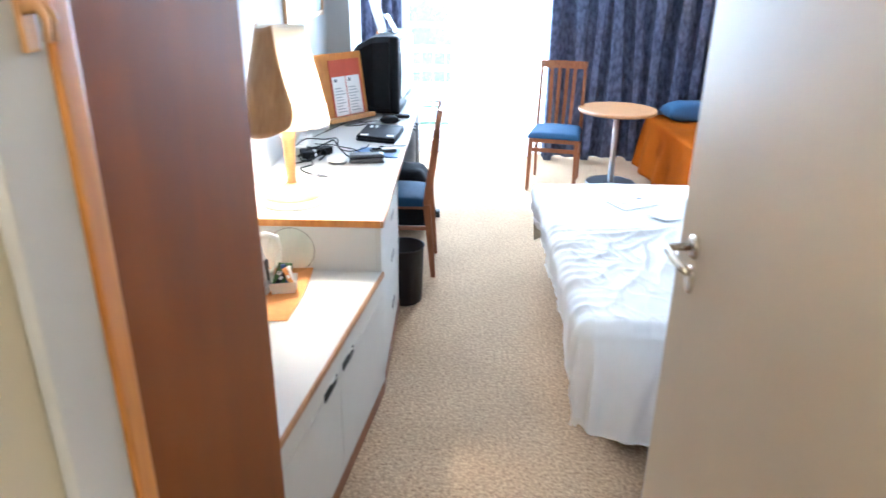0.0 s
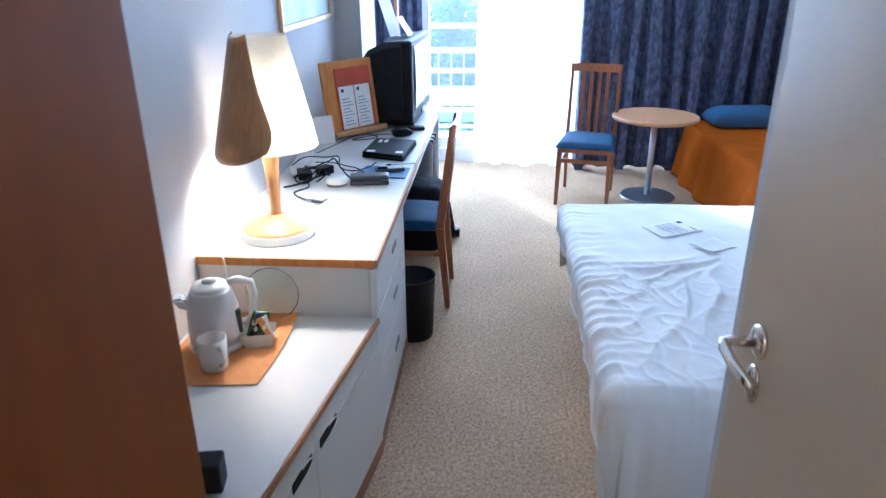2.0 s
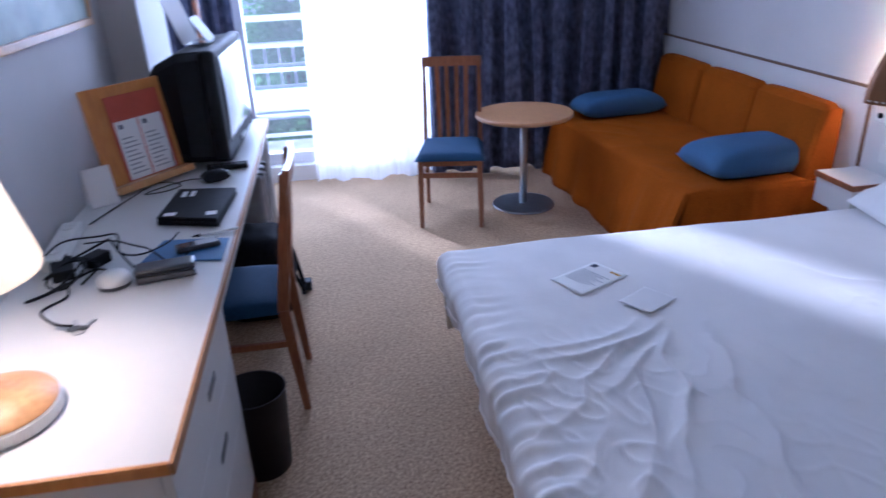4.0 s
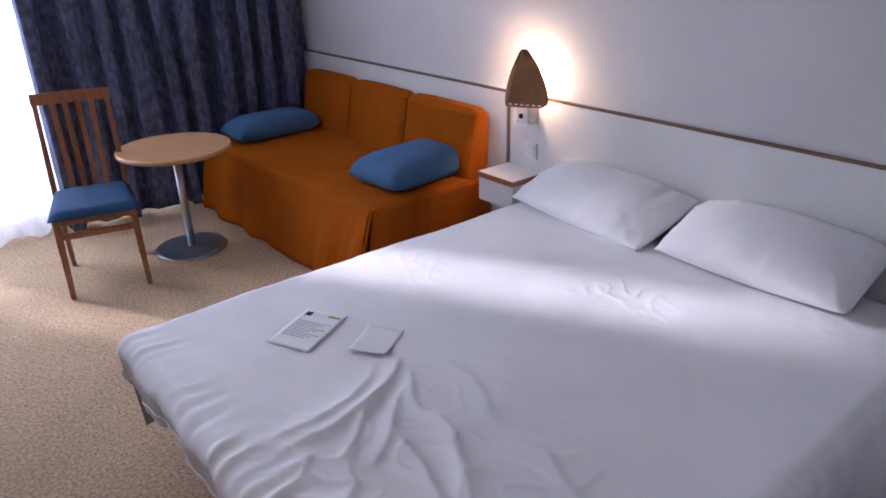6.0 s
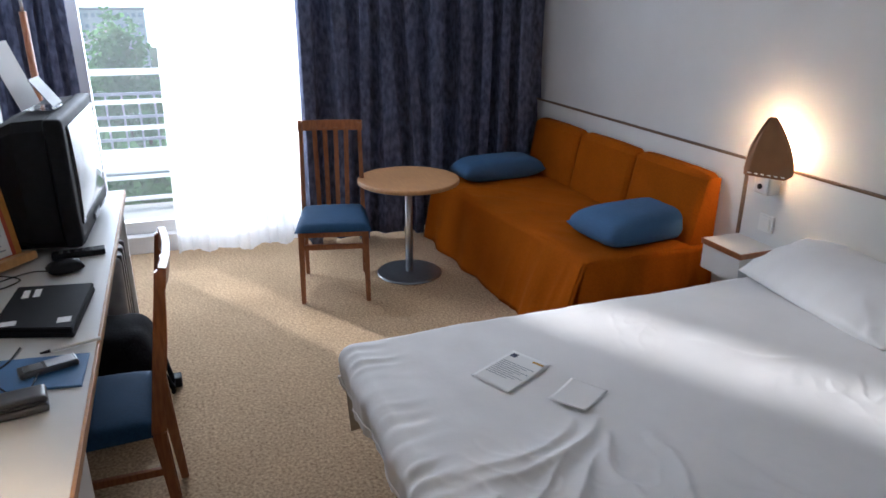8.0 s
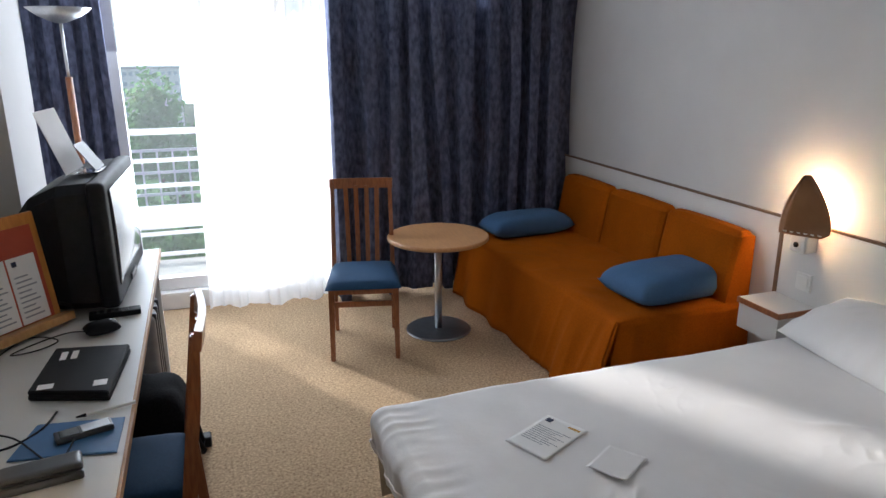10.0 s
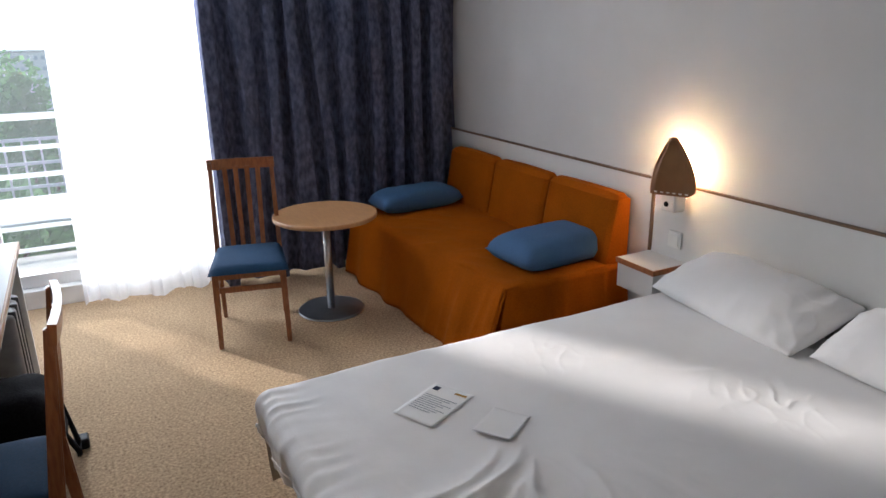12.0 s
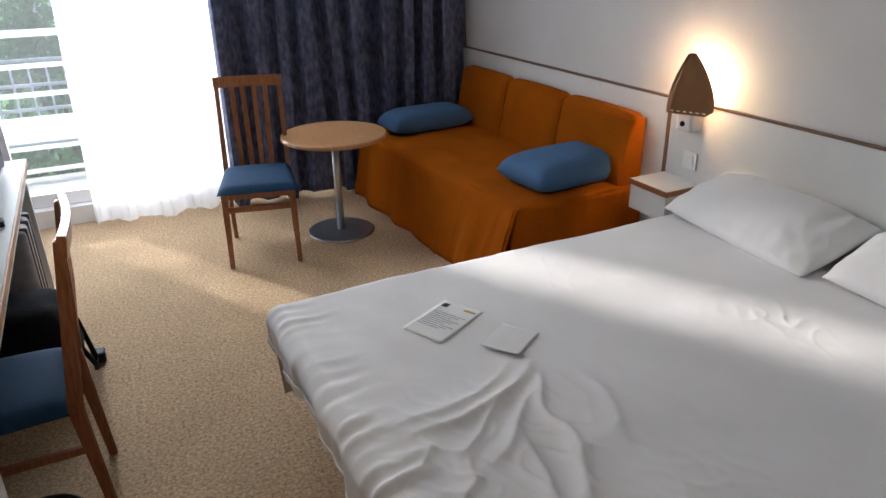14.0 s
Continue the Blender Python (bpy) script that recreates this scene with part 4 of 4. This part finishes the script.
# ---- desk lamp ----
dl = thing("desk_lamp", pose(-0.59, 2.203, 0.7375), "wooden desk lamp with white shade half wrapped in veneer", "table lamp")
part("foot", lathe([(0, 0), (0.122, 0), (0.124, 0.004), (0.124, 0.026), (0.12, 0.03), (0, 0.03)], 48), M["white_plastic"], dl, "white lamp foot", False)
part("dome", lathe([(0.121, 0.031), (0.118, 0.036), (0.07, 0.056), (0.03, 0.072), (0.024, 0.078), (0.0, 0.078)], 48), M["lampwood"], dl, "turned wood dome", True)
part("stem", lathe([(0.0, 0.078), (0.020, 0.078), (0.018, 0.10), (0.022, 0.2), (0.026, 0.255), (0.03, 0.262), (0.026, 0.268), (0.031, 0.277), (0.026, 0.285), (0.03, 0.292), (0.022, 0.300), (0.0, 0.3)], 28), M["lampwood"], dl, "", True)
part("shade", lathe([(0.162, 0.315), (0.085, 0.665), (0.084, 0.665), (0.160, 0.315)], 64), M["shade"], dl, "glowing white fabric shade", True)


def veneer(u, v):
    a0, a1 = radians(172), radians(300 - 36 * v)
    a = a0 + (a1 - a0) * (u if v > 0.25 else 0.5 + (u - 0.5) * (1 - 0.22 * (1 - v / 0.25) ** 2))
    z = 0.285 + 0.045 * (2 * u - 1) ** 2 + (0.375 - 0.03 * (2 * u - 1) ** 2) * v
    r = 0.176 - 0.082 * (z - 0.3) / 0.35
    return (r * math.cos(a), r * math.sin(a), z)


part("veneer_wrap", sheet(30, 16, veneer, 0.003), M["veneer"], dl, "curved wood veneer wrap", True)
part("spider", tube([(-0.075, 0, 0.64), (0.075, 0, 0.64)], 0.003, 6), M["steel"], dl)
part("socket", lathe([(0, 0.301), (0.016, 0.301), (0.016, 0.36), (0, 0.36)], 16), M["white_plastic"], dl)


def cable(name, pts, r, mat, label):
    th = thing(name, I4, label, "cable")
    smooth_pts = []
    P = [Vector(p) for p in pts]
    for i in range(len(P) - 1):
        p0, p1, p2, p3 = P[max(i - 1, 0)], P[i], P[i + 1], P[min(i + 2, len(P) - 1)]
        for k in range(6):
            t = k / 6
            smooth_pts.append(0.5 * (2 * p1 + (p2 - p0) * t + (2 * p0 - 5 * p1 + 4 * p2 - p3) * t * t + (3 * p1 - p0 - 3 * p2 + p3) * t ** 3))
    smooth_pts.append(P[-1])
    part("wire", tube(smooth_pts, r, 6), mat, th, "", True)
    return th


cable("lamp_cord", [(-0.70, 2.17, 0.742), (-0.71, 2.03, 0.742), (-0.705, 1.983, 0.741), (-0.70, 1.979, 0.72), (-0.70, 1.978, 0.62), (-0.69, 1.96, 0.545)], 0.0025, M["white_plastic"], "thin white lamp cord hanging over the desk end")

# ---- television, board, floor lamp ----
tv = thing("television", pose(-0.285, 4.17, 0.7375, 0, 0, -3), "bulky black tube television standing on the desk", "television")
part("front_bezel", box(-0.06, 0.0, -0.345, 0.345, 0.035, 0.485, 0.025, 4), M["black"], tv, "", True)
part("screen", sheet(20, 16, lambda u, v: (0.004 + 0.022 * (1 - (2 * u - 1) ** 2) * (1 - (2 * v - 1) ** 2), -0.285 + 0.57 * u, 0.105 + 0.345 * v), 0.003), M["screen"], tv, "greyish curved glass screen", True)
b = bmesh.new()
rings = []
for x, hw, z0, z1 in ((-0.06, 0.335, 0.03, 0.48), (-0.16, 0.32, 0.03, 0.472), (-0.27, 0.25, 0.045, 0.42), (-0.32, 0.22, 0.07, 0.36), (-0.34, 0.18, 0.09, 0.33)):
    rings.append([b.verts.new((x, y, z)) for y, z in ((-hw, z0 + 0.03), (-hw + 0.03, z0), (hw - 0.03, z0), (hw, z0 + 0.03), (hw, z1 - 0.03), (hw - 0.04, z1), (-hw + 0.04, z1), (-hw, z1 - 0.03))])
for p, q in zip(rings, rings[1:]):
    for k in range(8):
        b.faces.new((p[k], p[(k + 1) % 8], q[(k + 1) % 8], q[k]))
b.faces.new(rings[0])
b.faces.new(rings[-1])
bmesh.ops.recalc_face_normals(b, faces=b.faces[:])
part("back_shell", b, M["black"], tv)
part("foot", box(-0.28, -0.02, -0.20, 0.20, 0.0, 0.036, 0.008), M["black"], tv)
part("control_panel", box(0.001, 0.008, -0.06, 0.06, 0.05, 0.075, 0.002), M["darkgrey"], tv)
for k in range(4):
    part("button", lathe([(0, 0), (0.006, 0), (0.005, 0.004), (0, 0.004)], 12), M["steel"], tv, "", False, Matrix.Translation((0.0085, 0.12 + 0.025 * k, 0.062)) @ pose(0, 0, 0, 0, 90, 0))
card = thing("tv_sign", pose(-0.385, 4.10, 1.2235, 0, 0, -8), "white card in a clear holder on the television", "sign")
part("holder", box(-0.05, 0.05, -0.06, 0.06, 0.0, 0.006, 0.002), M["glass"], card)
part("card", sheet(2, 2, lambda u, v: (-0.04 - 0.035 * v, -0.105 + 0.21 * u - 0.12 * v, 0.006 + 0.23 * v), 0.002), M["paper"], card)
part("clear_back", sheet(2, 2, lambda u, v: (0.03 - 0.05 * v, 0.0 + 0.12 * u - 0.05 * v, 0.006 + 0.10 * v), 0.003), M["darkgrey"], card)

brd = thing("pin_board", pose(-0.595, 3.735, 0.7375, -9, 0, 51), "wooden board with red folder and printed sheets on the desk", "board")
part("board", box(-0.19, 0.16, 0.0, 0.016, 0.0, 0.40, 0.006), M["orange_wood"], brd)
part("ledge", box(-0.19, 0.17, -0.055, -0.002, 0.006, 0.035, 0.008), M["lampwood"], brd, "light wooden ledge")
part("red_folder", box(-0.11, 0.13, -0.008, -0.003, 0.036, 0.36, 0.002), M["red"], brd, "red folder")
for k in range(2):
    sh = part("sheet", box(-0.10 + 0.108 * k, 0.0 + 0.112 * k, -0.012, -0.009, 0.04, 0.265), M["paper"], brd, "white printed sheet")
    part("emblem", box(-0.085 + 0.108 * k, -0.068 + 0.108 * k, -0.0135, -0.0125, 0.235, 0.252), M["navy"], sh)
    for i in range(9):
        part("print_line", box(-0.088 + 0.108 * k, -0.015 + 0.108 * k - 0.012 * (i % 3), -0.0135, -0.0125, 0.06 + 0.017 * i, 0.065 + 0.017 * i), M["print"], sh)

fl = thing("floor_lamp", pose(-0.60, 5.42, 0), "tall uplighter floor lamp with wooden pole and pale dish", "floor lamp")
part("foot", lathe([(0, 0), (0.13, 0), (0.13, 0.012), (0.03, 0.025), (0, 0.025)], 40), M["base_steel"], fl)
part("pole", lathe([(0, 0.025), (0.018, 0.025), (0.018, 1.52), (0, 1.52)], 20), M["chair_wood"], fl, "brown wooden pole", True)
part("rod", lathe([(0, 1.521), (0.008, 1.521), (0.008, 1.79), (0, 1.79)], 16), M["steel"], fl, "thin steel rod", True)
part("dish", lathe([(0.0, 1.785), (0.03, 1.79), (0.10, 1.82), (0.155, 1.862), (0.15, 1.862), (0.10, 1.828), (0.0, 1.80)], 48), M["steel"], fl, "pale metal uplighter dish", True)

pic = thing("picture_frame", pose(LEFT + 0.002, 3.115, 1.325), "framed green landscape print on the wall", "picture")
part("frame", box(0, 0.018, 0.0, 0.95, 0.0, 0.028, 0.004), M["lampwood"], pic)
part("frame", box(0, 0.018, 0.0, 0.95, 0.572, 0.60, 0.004), M["lampwood"], pic)
for y in (0.0, 0.922):
    part("frame", box(0, 0.018, y, y + 0.028, 0.029, 0.571, 0.004), M["lampwood"], pic)
part("print", box(0.002, 0.008, 0.029, 0.921, 0.029, 0.571), M["picture"], pic)

# ---- things on the desk ----
DZ = 0.7385


def on_desk(name, outline, h, mat, label, cat, bevel=0.002, z=DZ):
    c = Vector((sum(p[0] for p in outline) / len(outline), sum(p[1] for p in outline) / len(outline)))
    th = thing(name, pose(c.x, c.y, z), label, cat)
    return th, [(p[0] - c.x, p[1] - c.y) for p in outline]


lap, o = on_desk("laptop", [(-0.485, 3.235), (-0.275, 3.165), (-0.247, 3.49), (-0.462, 3.53)], 0.03, None, "closed black laptop with small white stickers", "laptop")
part("base", prism(o, 0.0, 0.016, 0.003), M["black"], lap)
part("lid", prism([(x * 0.99, y * 0.99) for x, y in o], 0.0165, 0.030, 0.003), M["black"], lap)
for px, py, w, l in ((-0.06, 0.10, 0.018, 0.06), (-0.03, 0.10, 0.018, 0.06), (-0.075, -0.105, 0.04, 0.03), (0.065, -0.125, 0.035, 0.035)):
    part("sticker", box(px - w / 2, px + w / 2, py - l / 2, py + l / 2, 0.0302, 0.0308), M["paper"], lap, "white sticker")

fol, o = on_desk("folder", [(-0.47, 2.925), (-0.232, 2.885), (-0.228, 3.055), (-0.435, 3.085)], 0, None, "flat blue cardboard folder on the desk", "folder")
part("cover", prism(o, 0.0, 0.003), M["folder"], fol)
part("inner_sheet", prism([(x * 0.97, y * 0.97) for x, y in o], -0.0002 + 0.0035, 0.0045), M["folder"], fol)
ph = thing("mobile_phone", pose(-0.315, 2.995, DZ + 0.005, 0, 0, -72), "dark mobile phone lying on the blue folder", "phone")
part("body", box(-0.024, 0.024, -0.065, 0.065, 0, 0.015, 0.006, 3), M["darkgrey"], ph, "", True)
part("keypad", box(-0.019, 0.019, -0.005, 0.058, 0.0152, 0.0165, 0.0006), M["steel"], ph)
part("display", box(-0.018, 0.018, -0.055, -0.012, 0.0152, 0.0162), M["screen"], ph)
cs = thing("spectacle_case", pose(-0.375, 2.815, DZ, 0, 0, -80), "grey hard spectacle case on the desk", "case")
part("bottom_shell", box(-0.034, 0.034, -0.082, 0.082, 0, 0.019, 0.009, 4), M["darkgrey"], cs, "", True)
part("top_shell", box(-0.034, 0.034, -0.082, 0.082, 0.0195, 0.041, 0.015, 4), M["darkgrey"], cs, "", True)
ms = thing("computer_mouse", pose(-0.35, 3.69, DZ, 0, 0, -70), "black corded computer mouse", "mouse")
part("shell", puff(0.066, 0.11, 0.045, 14, 14, 3.0, 0.0, 0.0, 0.0), M["black"], ms, "", True)
part("wheel", tube([(-0.004, 0.028, 0.037), (0.004, 0.028, 0.037)], 0.007, 10), M["steel"], ms)
rm = thing("remote_control", pose(-0.325, 3.85, DZ, 0, 0, -84), "black television remote control", "remote")
part("body", box(-0.024, 0.024, -0.085, 0.085, 0, 0.02, 0.005, 3), M["black"], rm, "", True)
for i in range(3):
    for j in range(5):
        part("button", box(-0.016 + 0.012 * i, -0.008 + 0.012 * i, -0.06 + 0.024 * j, -0.05 + 0.024 * j, 0.0202, 0.022), M["darkgrey"], rm)
pen = thing("pen", pose(-0.275, 3.108, DZ + 0.006, 0, 0, -74), "white ballpoint pen with dark tip", "pen")
part("barrel", tube([(0, -0.05, 0), (0, 0.07, 0)], 0.005, 10), M["white_plastic"], pen)
part("tip", tube([(0, -0.075, 0), (0, -0.051, 0)], 0.002, 10, 0.005), M["black"], pen)
pk = thing("wireless_puck", pose(-0.51, 2.79, DZ), "white rounded travel device with dark base", "device")
part("base", lathe([(0, 0), (0.044, 0), (0.046, 0.010), (0, 0.010)], 28), M["darkgrey"], pk)
part("cap", lathe([(0.046, 0.0105), (0.046, 0.022), (0.036, 0.036), (0.0, 0.042)], 28), M["white_plastic"], pk, "", True)
ad = thing("power_adapter", pose(-0.68, 2.90, DZ, 0, 0, 20), "black laptop power adapter", "adapter")
part("brick", box(-0.03, 0.03, -0.06, 0.06, 0, 0.032, 0.006, 3), M["black"], ad)
part("plug", box(-0.018, 0.018, 0.062, 0.10, 0.004, 0.03, 0.005), M["black"], ad)
ad2 = thing("power_strip", pose(-0.735, 3.08, DZ, 0, 0, 6), "white plastic power strip by the wall", "power strip")
part("body", box(-0.03, 0.03, -0.16, 0.16, 0, 0.04, 0.008, 3), M["white_plastic"], ad2)
for k in range(3):
    part("socket", lathe([(0.0, 0), (0.021, 0), (0.022, 0.003), (0.017, 0.003), (0.016, 0.001), (0, 0.001)], 20), M["white_plastic"], ad2, "", False, pose(0, -0.1 + 0.1 * k, 0.0405))
hs = thing("hub_box", pose(-0.60, 2.95, DZ, 0, 0, -30), "small black plug box among cables", "plug")
part("body", box(-0.025, 0.025, -0.035, 0.035, 0, 0.035, 0.006, 3), M["black"], hs)
ky = thing("keys", pose(-0.53, 2.53, DZ, 0, 0, 40), "bunch of metal keys on a ring", "keys")
part("ring", tube([(0.014 * math.cos(k * math.pi / 8), 0.014 * math.sin(k * math.pi / 8), 0.002) for k in range(17)], 0.0015, 6), M["steel"], ky)
for k in range(3):
    kk = part("key", box(-0.006, 0.006, 0.014, 0.062, 0.001 + 0.003 * k, 0.0035 + 0.003 * k, 0.0008), M["steel"], ky, "", False, pose(0, 0, 0, 0, 0, -60 + 45 * k))
    part("bow", lathe([(0, 0), (0.011, 0), (0.011, 0.003), (0, 0.003)], 14), M["darkgrey"], kk, "", False, pose(0, 0.018, 0.001 + 0.003 * k))
st = thing("tent_card", pose(-0.735, 3.52, DZ, 0, 0, 35), "small white folded card standing by the wall", "card")
for s in (-1, 1):
    part("flap", sheet(2, 2, lambda u, v: (-0.05 + 0.1 * u, s * 0.03 * (1 - v), 0.14 * v), 0.0015), M["paper"], st)
cable("cable", [(-0.68, 2.98, 0.75), (-0.6, 3.03, 0.775), (-0.56, 2.98, 0.80), (-0.52, 2.93, 0.77), (-0.46, 2.86, 0.745), (-0.40, 2.845, 0.752)], 0.0036, M["black"], "black charger cable looped on the desk")
cable("cable", [(-0.66, 2.84, 0.743), (-0.62, 2.74, 0.742), (-0.66, 2.66, 0.742), (-0.60, 2.58, 0.742), (-0.54, 2.56, 0.742)], 0.0034, M["black"], "black charger cable looped on the desk")
cable("cable", [(-0.70, 2.96, 0.76), (-0.62, 2.90, 0.78), (-0.66, 2.80, 0.745), (-0.72, 2.72, 0.745), (-0.66, 2.76, 0.75), (-0.58, 2.86, 0.76), (-0.52, 2.84, 0.75)], 0.0034, M["black"], "tangled black cable on the desk")
cable("mouse_cable", [(-0.40, 3.69, 0.75), (-0.46, 3.72, 0.742), (-0.54, 3.66, 0.742), (-0.60, 3.58, 0.742), (-0.52, 3.60, 0.742), (-0.48, 3.66, 0.744), (-0.58, 3.70, 0.745), (-0.66, 3.5, 0.742), (-0.72, 3.3, 0.742)], 0.0022, M["black"], "thin black mouse cable on the desk")
cable("cable", [(-0.33, 2.95, 0.757), (-0.36, 2.87, 0.745), (-0.46, 3.0, 0.75), (-0.52, 3.06, 0.744), (-0.6, 3.12, 0.743), (-0.68, 3.1, 0.75)], 0.0025, M["black"], "black phone charging cable")

cable("cable", [(-0.72, 2.86, 0.744), (-0.66, 2.93, 0.77), (-0.6, 2.86, 0.775), (-0.64, 2.78, 0.746), (-0.7, 2.82, 0.75), (-0.66, 2.9, 0.775), (-0.58, 2.9, 0.76), (-0.6, 2.8, 0.745)], 0.0034, M["black"], "tangled black cable on the desk")
cable("cable", [(-0.73, 2.9, 0.79), (-0.70, 3.0, 0.80), (-0.62, 3.06, 0.785), (-0.55, 3.02, 0.80), (-0.53, 2.95, 0.77), (-0.48, 2.98, 0.745), (-0.42, 3.05, 0.744), (-0.40, 3.14, 0.743)], 0.003, M["black"], "black cable looped towards the laptop")

# ---- under the desk ----
bn = thing("waste_bin", pose(-0.205, 2.84, 0), "round black plastic waste bin beside the drawers", "bin")
part("body", lathe([(0, 0.0), (0.088, 0.0), (0.09, 0.004), (0.105, 0.30), (0.108, 0.302), (0.102, 0.302), (0.088, 0.012), (0, 0.012)], 40), M["bin"], bn, "", True)
sc = thing("suitcase", pose(-0.33, 4.30, 0.0, 0, 0, 0), "grey ribbed upright suitcase under the desk", "suitcase")
part("shell", box(-0.14, 0.10, -0.09, 0.20, 0.03, 0.58, 0.035, 4), M["suitcase"], sc, "", True)
for k in range(3):
    part("rib", box(-0.145, 0.105, -0.06 + 0.09 * k, -0.045 + 0.09 * k, 0.05, 0.586, 0.006), M["darkgrey"], sc)
part("handle", tube([(-0.08, 0.05, 0.58), (-0.08, 0.05, 0.61), (0.04, 0.05, 0.61), (0.04, 0.05, 0.58)], 0.008, 8), M["black"], sc)
for x in (-0.1, 0.06):
    part("wheel", tube([(x, 0.0, 0.025), (x + 0.02, 0.0, 0.025)], 0.025, 14), M["black"], sc)
bg2 = thing("travel_bag", pose(-0.28, 3.94, 0.0), "soft black travel bag under the desk", "bag")
b = puff(0.34, 0.36, 0.30, 24, 24, 5, 3.0, 0.012, 0.05)
for v in b.verts:
    v.co.z *= 1.38
part("body", b, M["bag"], bg2, "", True)
part("strap", tube([(0.16, -0.1, 0.25), (0.20, -0.06, 0.12), (0.19, 0.06, 0.04), (0.19, 0.14, 0.05), (0.16, 0.1, 0.25)], 0.010, 8), M["bag"], bg2, "", True)
part("strap_end", box(0.17, 0.225, 0.15, 0.21, 0.003, 0.05, 0.012, 3), M["black"], bg2)

# ---- tea things on the low chest ----
LZ = 0.5375
mt = thing("paper_mat", pose(0, 0, LZ + 0.0005), "orange paper serving mat on the low chest", "mat")
part("sheet", sheet(20, 20, lambda u, v: (-0.78 + 0.30 * u + 0.012 * math.sin(3 * v) - 0.03 * (1 - v) * (1 - u), 1.545 + 0.43 * v + 0.03 * u, 0.003 + 0.006 * max(0, u - 0.75) * 4 * v + 0.002 * noise.noise((u * 5, v * 6, 2))), 0.0012), M["napkin"], mt)
kt = thing("kettle", pose(-0.672, 1.785, LZ + 0.003, 0, 0, 20) @ Matrix.Diagonal((1.08, 1.08, 0.94, 1)), "white plastic electric kettle", "kettle")
part("base", lathe([(0, 0), (0.075, 0), (0.077, 0.012), (0.068, 0.02), (0, 0.02)], 36), M["white_plastic"], kt, "", True)
part("body", lathe([(0, 0.021), (0.07, 0.021), (0.073, 0.05), (0.068, 0.13), (0.056, 0.19), (0.052, 0.2), (0, 0.2)], 36), M["white_plastic"], kt, "", True)
part("lid", lathe([(0.05, 0.2005), (0.046, 0.212), (0.02, 0.22), (0, 0.221)], 30), M["white_plastic"], kt, "", True)
part("lid_button", lathe([(0.02, 0.2215), (0.018, 0.228), (0, 0.23)], 20), M["suitcase"], kt, "grey lid button", True)
part("spout", bar((-0.062, -0.02, 0.15), (-0.082, -0.028, 0.198), 0.03, 0.04, 0.035, 0.05, 0.008), M["white_plastic"], kt)
part("handle", tube([(0.045, 0.01, 0.205), (0.075, 0.015, 0.212), (0.105, 0.02, 0.195), (0.112, 0.022, 0.15), (0.105, 0.02, 0.09), (0.085, 0.017, 0.06), (0.06, 0.012, 0.06)], 0.012, 12), M["white_plastic"], kt, "", True)
part("water_gauge", box(0.055, 0.0735, -0.035, -0.015, 0.05, 0.13, 0.004), M["darkgrey"], kt)
mg = thing("mug", pose(-0.63, 1.655, LZ + 0.003, 0, 0, -40), "plain white china mug", "mug")
part("cup", lathe([(0, 0), (0.036, 0), (0.039, 0.005), (0.041, 0.095), (0.038, 0.095), (0.036, 0.008), (0, 0.006)], 36), M["china"], mg, "", True)
part("handle", tube([(0.039, 0, 0.08), (0.06, 0, 0.078), (0.068, 0, 0.055), (0.06, 0, 0.028), (0.039, 0, 0.022)], 0.006, 10), M["china"], mg, "", True)
bw = thing("sachet_bowl", pose(-0.545, 1.80, LZ + 0.004, 0, 0, 12), "square white china bowl for sachets", "bowl")
b = prism([(-0.05, -0.04), (0.05, -0.04), (0.05, 0.04), (-0.05, 0.04)], 0.0, 0.045)
for v in b.verts:
    if v.co.z < 0.01:
        v.co.x *= 0.8
        v.co.y *= 0.8
topf = max(b.faces, key=lambda f: f.calc_center_median().z)
bmesh.ops.inset_individual(b, faces=[topf], thickness=0.006)
for v in topf.verts:
    v.co.z -= 0.03
part("dish", b, M["china"], bw)
for k, (m, x, y, a, t) in enumerate((("green", -0.02, 0.0, -20, 18), ("green", 0.0, 0.01, 10, 10), ("bluepk", 0.015, 0.0, 5, -8), ("napkin", 0.032, -0.005, 20, -22), ("black", -0.035, -0.01, -40, 35), ("paper", 0.03, 0.012, 30, -15))):
    sa = thing("sachet", bw.matrix_basis @ pose(x, y, 0.017, a * 0.5, t, a), {"green": "dark green tea sachet", "bluepk": "slim blue coffee sachet", "napkin": "orange sugar sachet", "black": "dark stirring stick", "paper": "white sugar sachet"}[m] + " standing in the bowl", "sachet", "tea sachets")
    part("packet", box(-0.022 if m == "green" else -0.008, 0.022 if m == "green" else 0.008, -0.0025, 0.0025, 0.0, 0.085, 0.001), M[m], sa)
    part("label_bar", box(-0.015 if m == "green" else -0.005, 0.015 if m == "green" else 0.005, -0.0032, -0.0026, 0.04, 0.055), M["paper"], sa)
gp = thing("clear_plate", pose(-0.55, 1.962, LZ + 0.09, 86, 0, 0), "round clear glass saucer leaning on the desk end", "saucer")
part("disc", lathe([(0, 0), (0.085, 0.0), (0.088, 0.003), (0.085, 0.005), (0, 0.004)], 40), M["glass"], gp)
dk = thing("radio_clock", pose(-0.455, 1.18, LZ, 0, 0, 10), "small dark clock by the wardrobe", "clock")
part("case", box(-0.03, 0.03, -0.03, 0.03, 0.0, 0.075, 0.008, 3), M["black"], dk)
part("dial", box(-0.02, 0.02, -0.0315, -0.0305, 0.02, 0.055), M["screen"], dk)
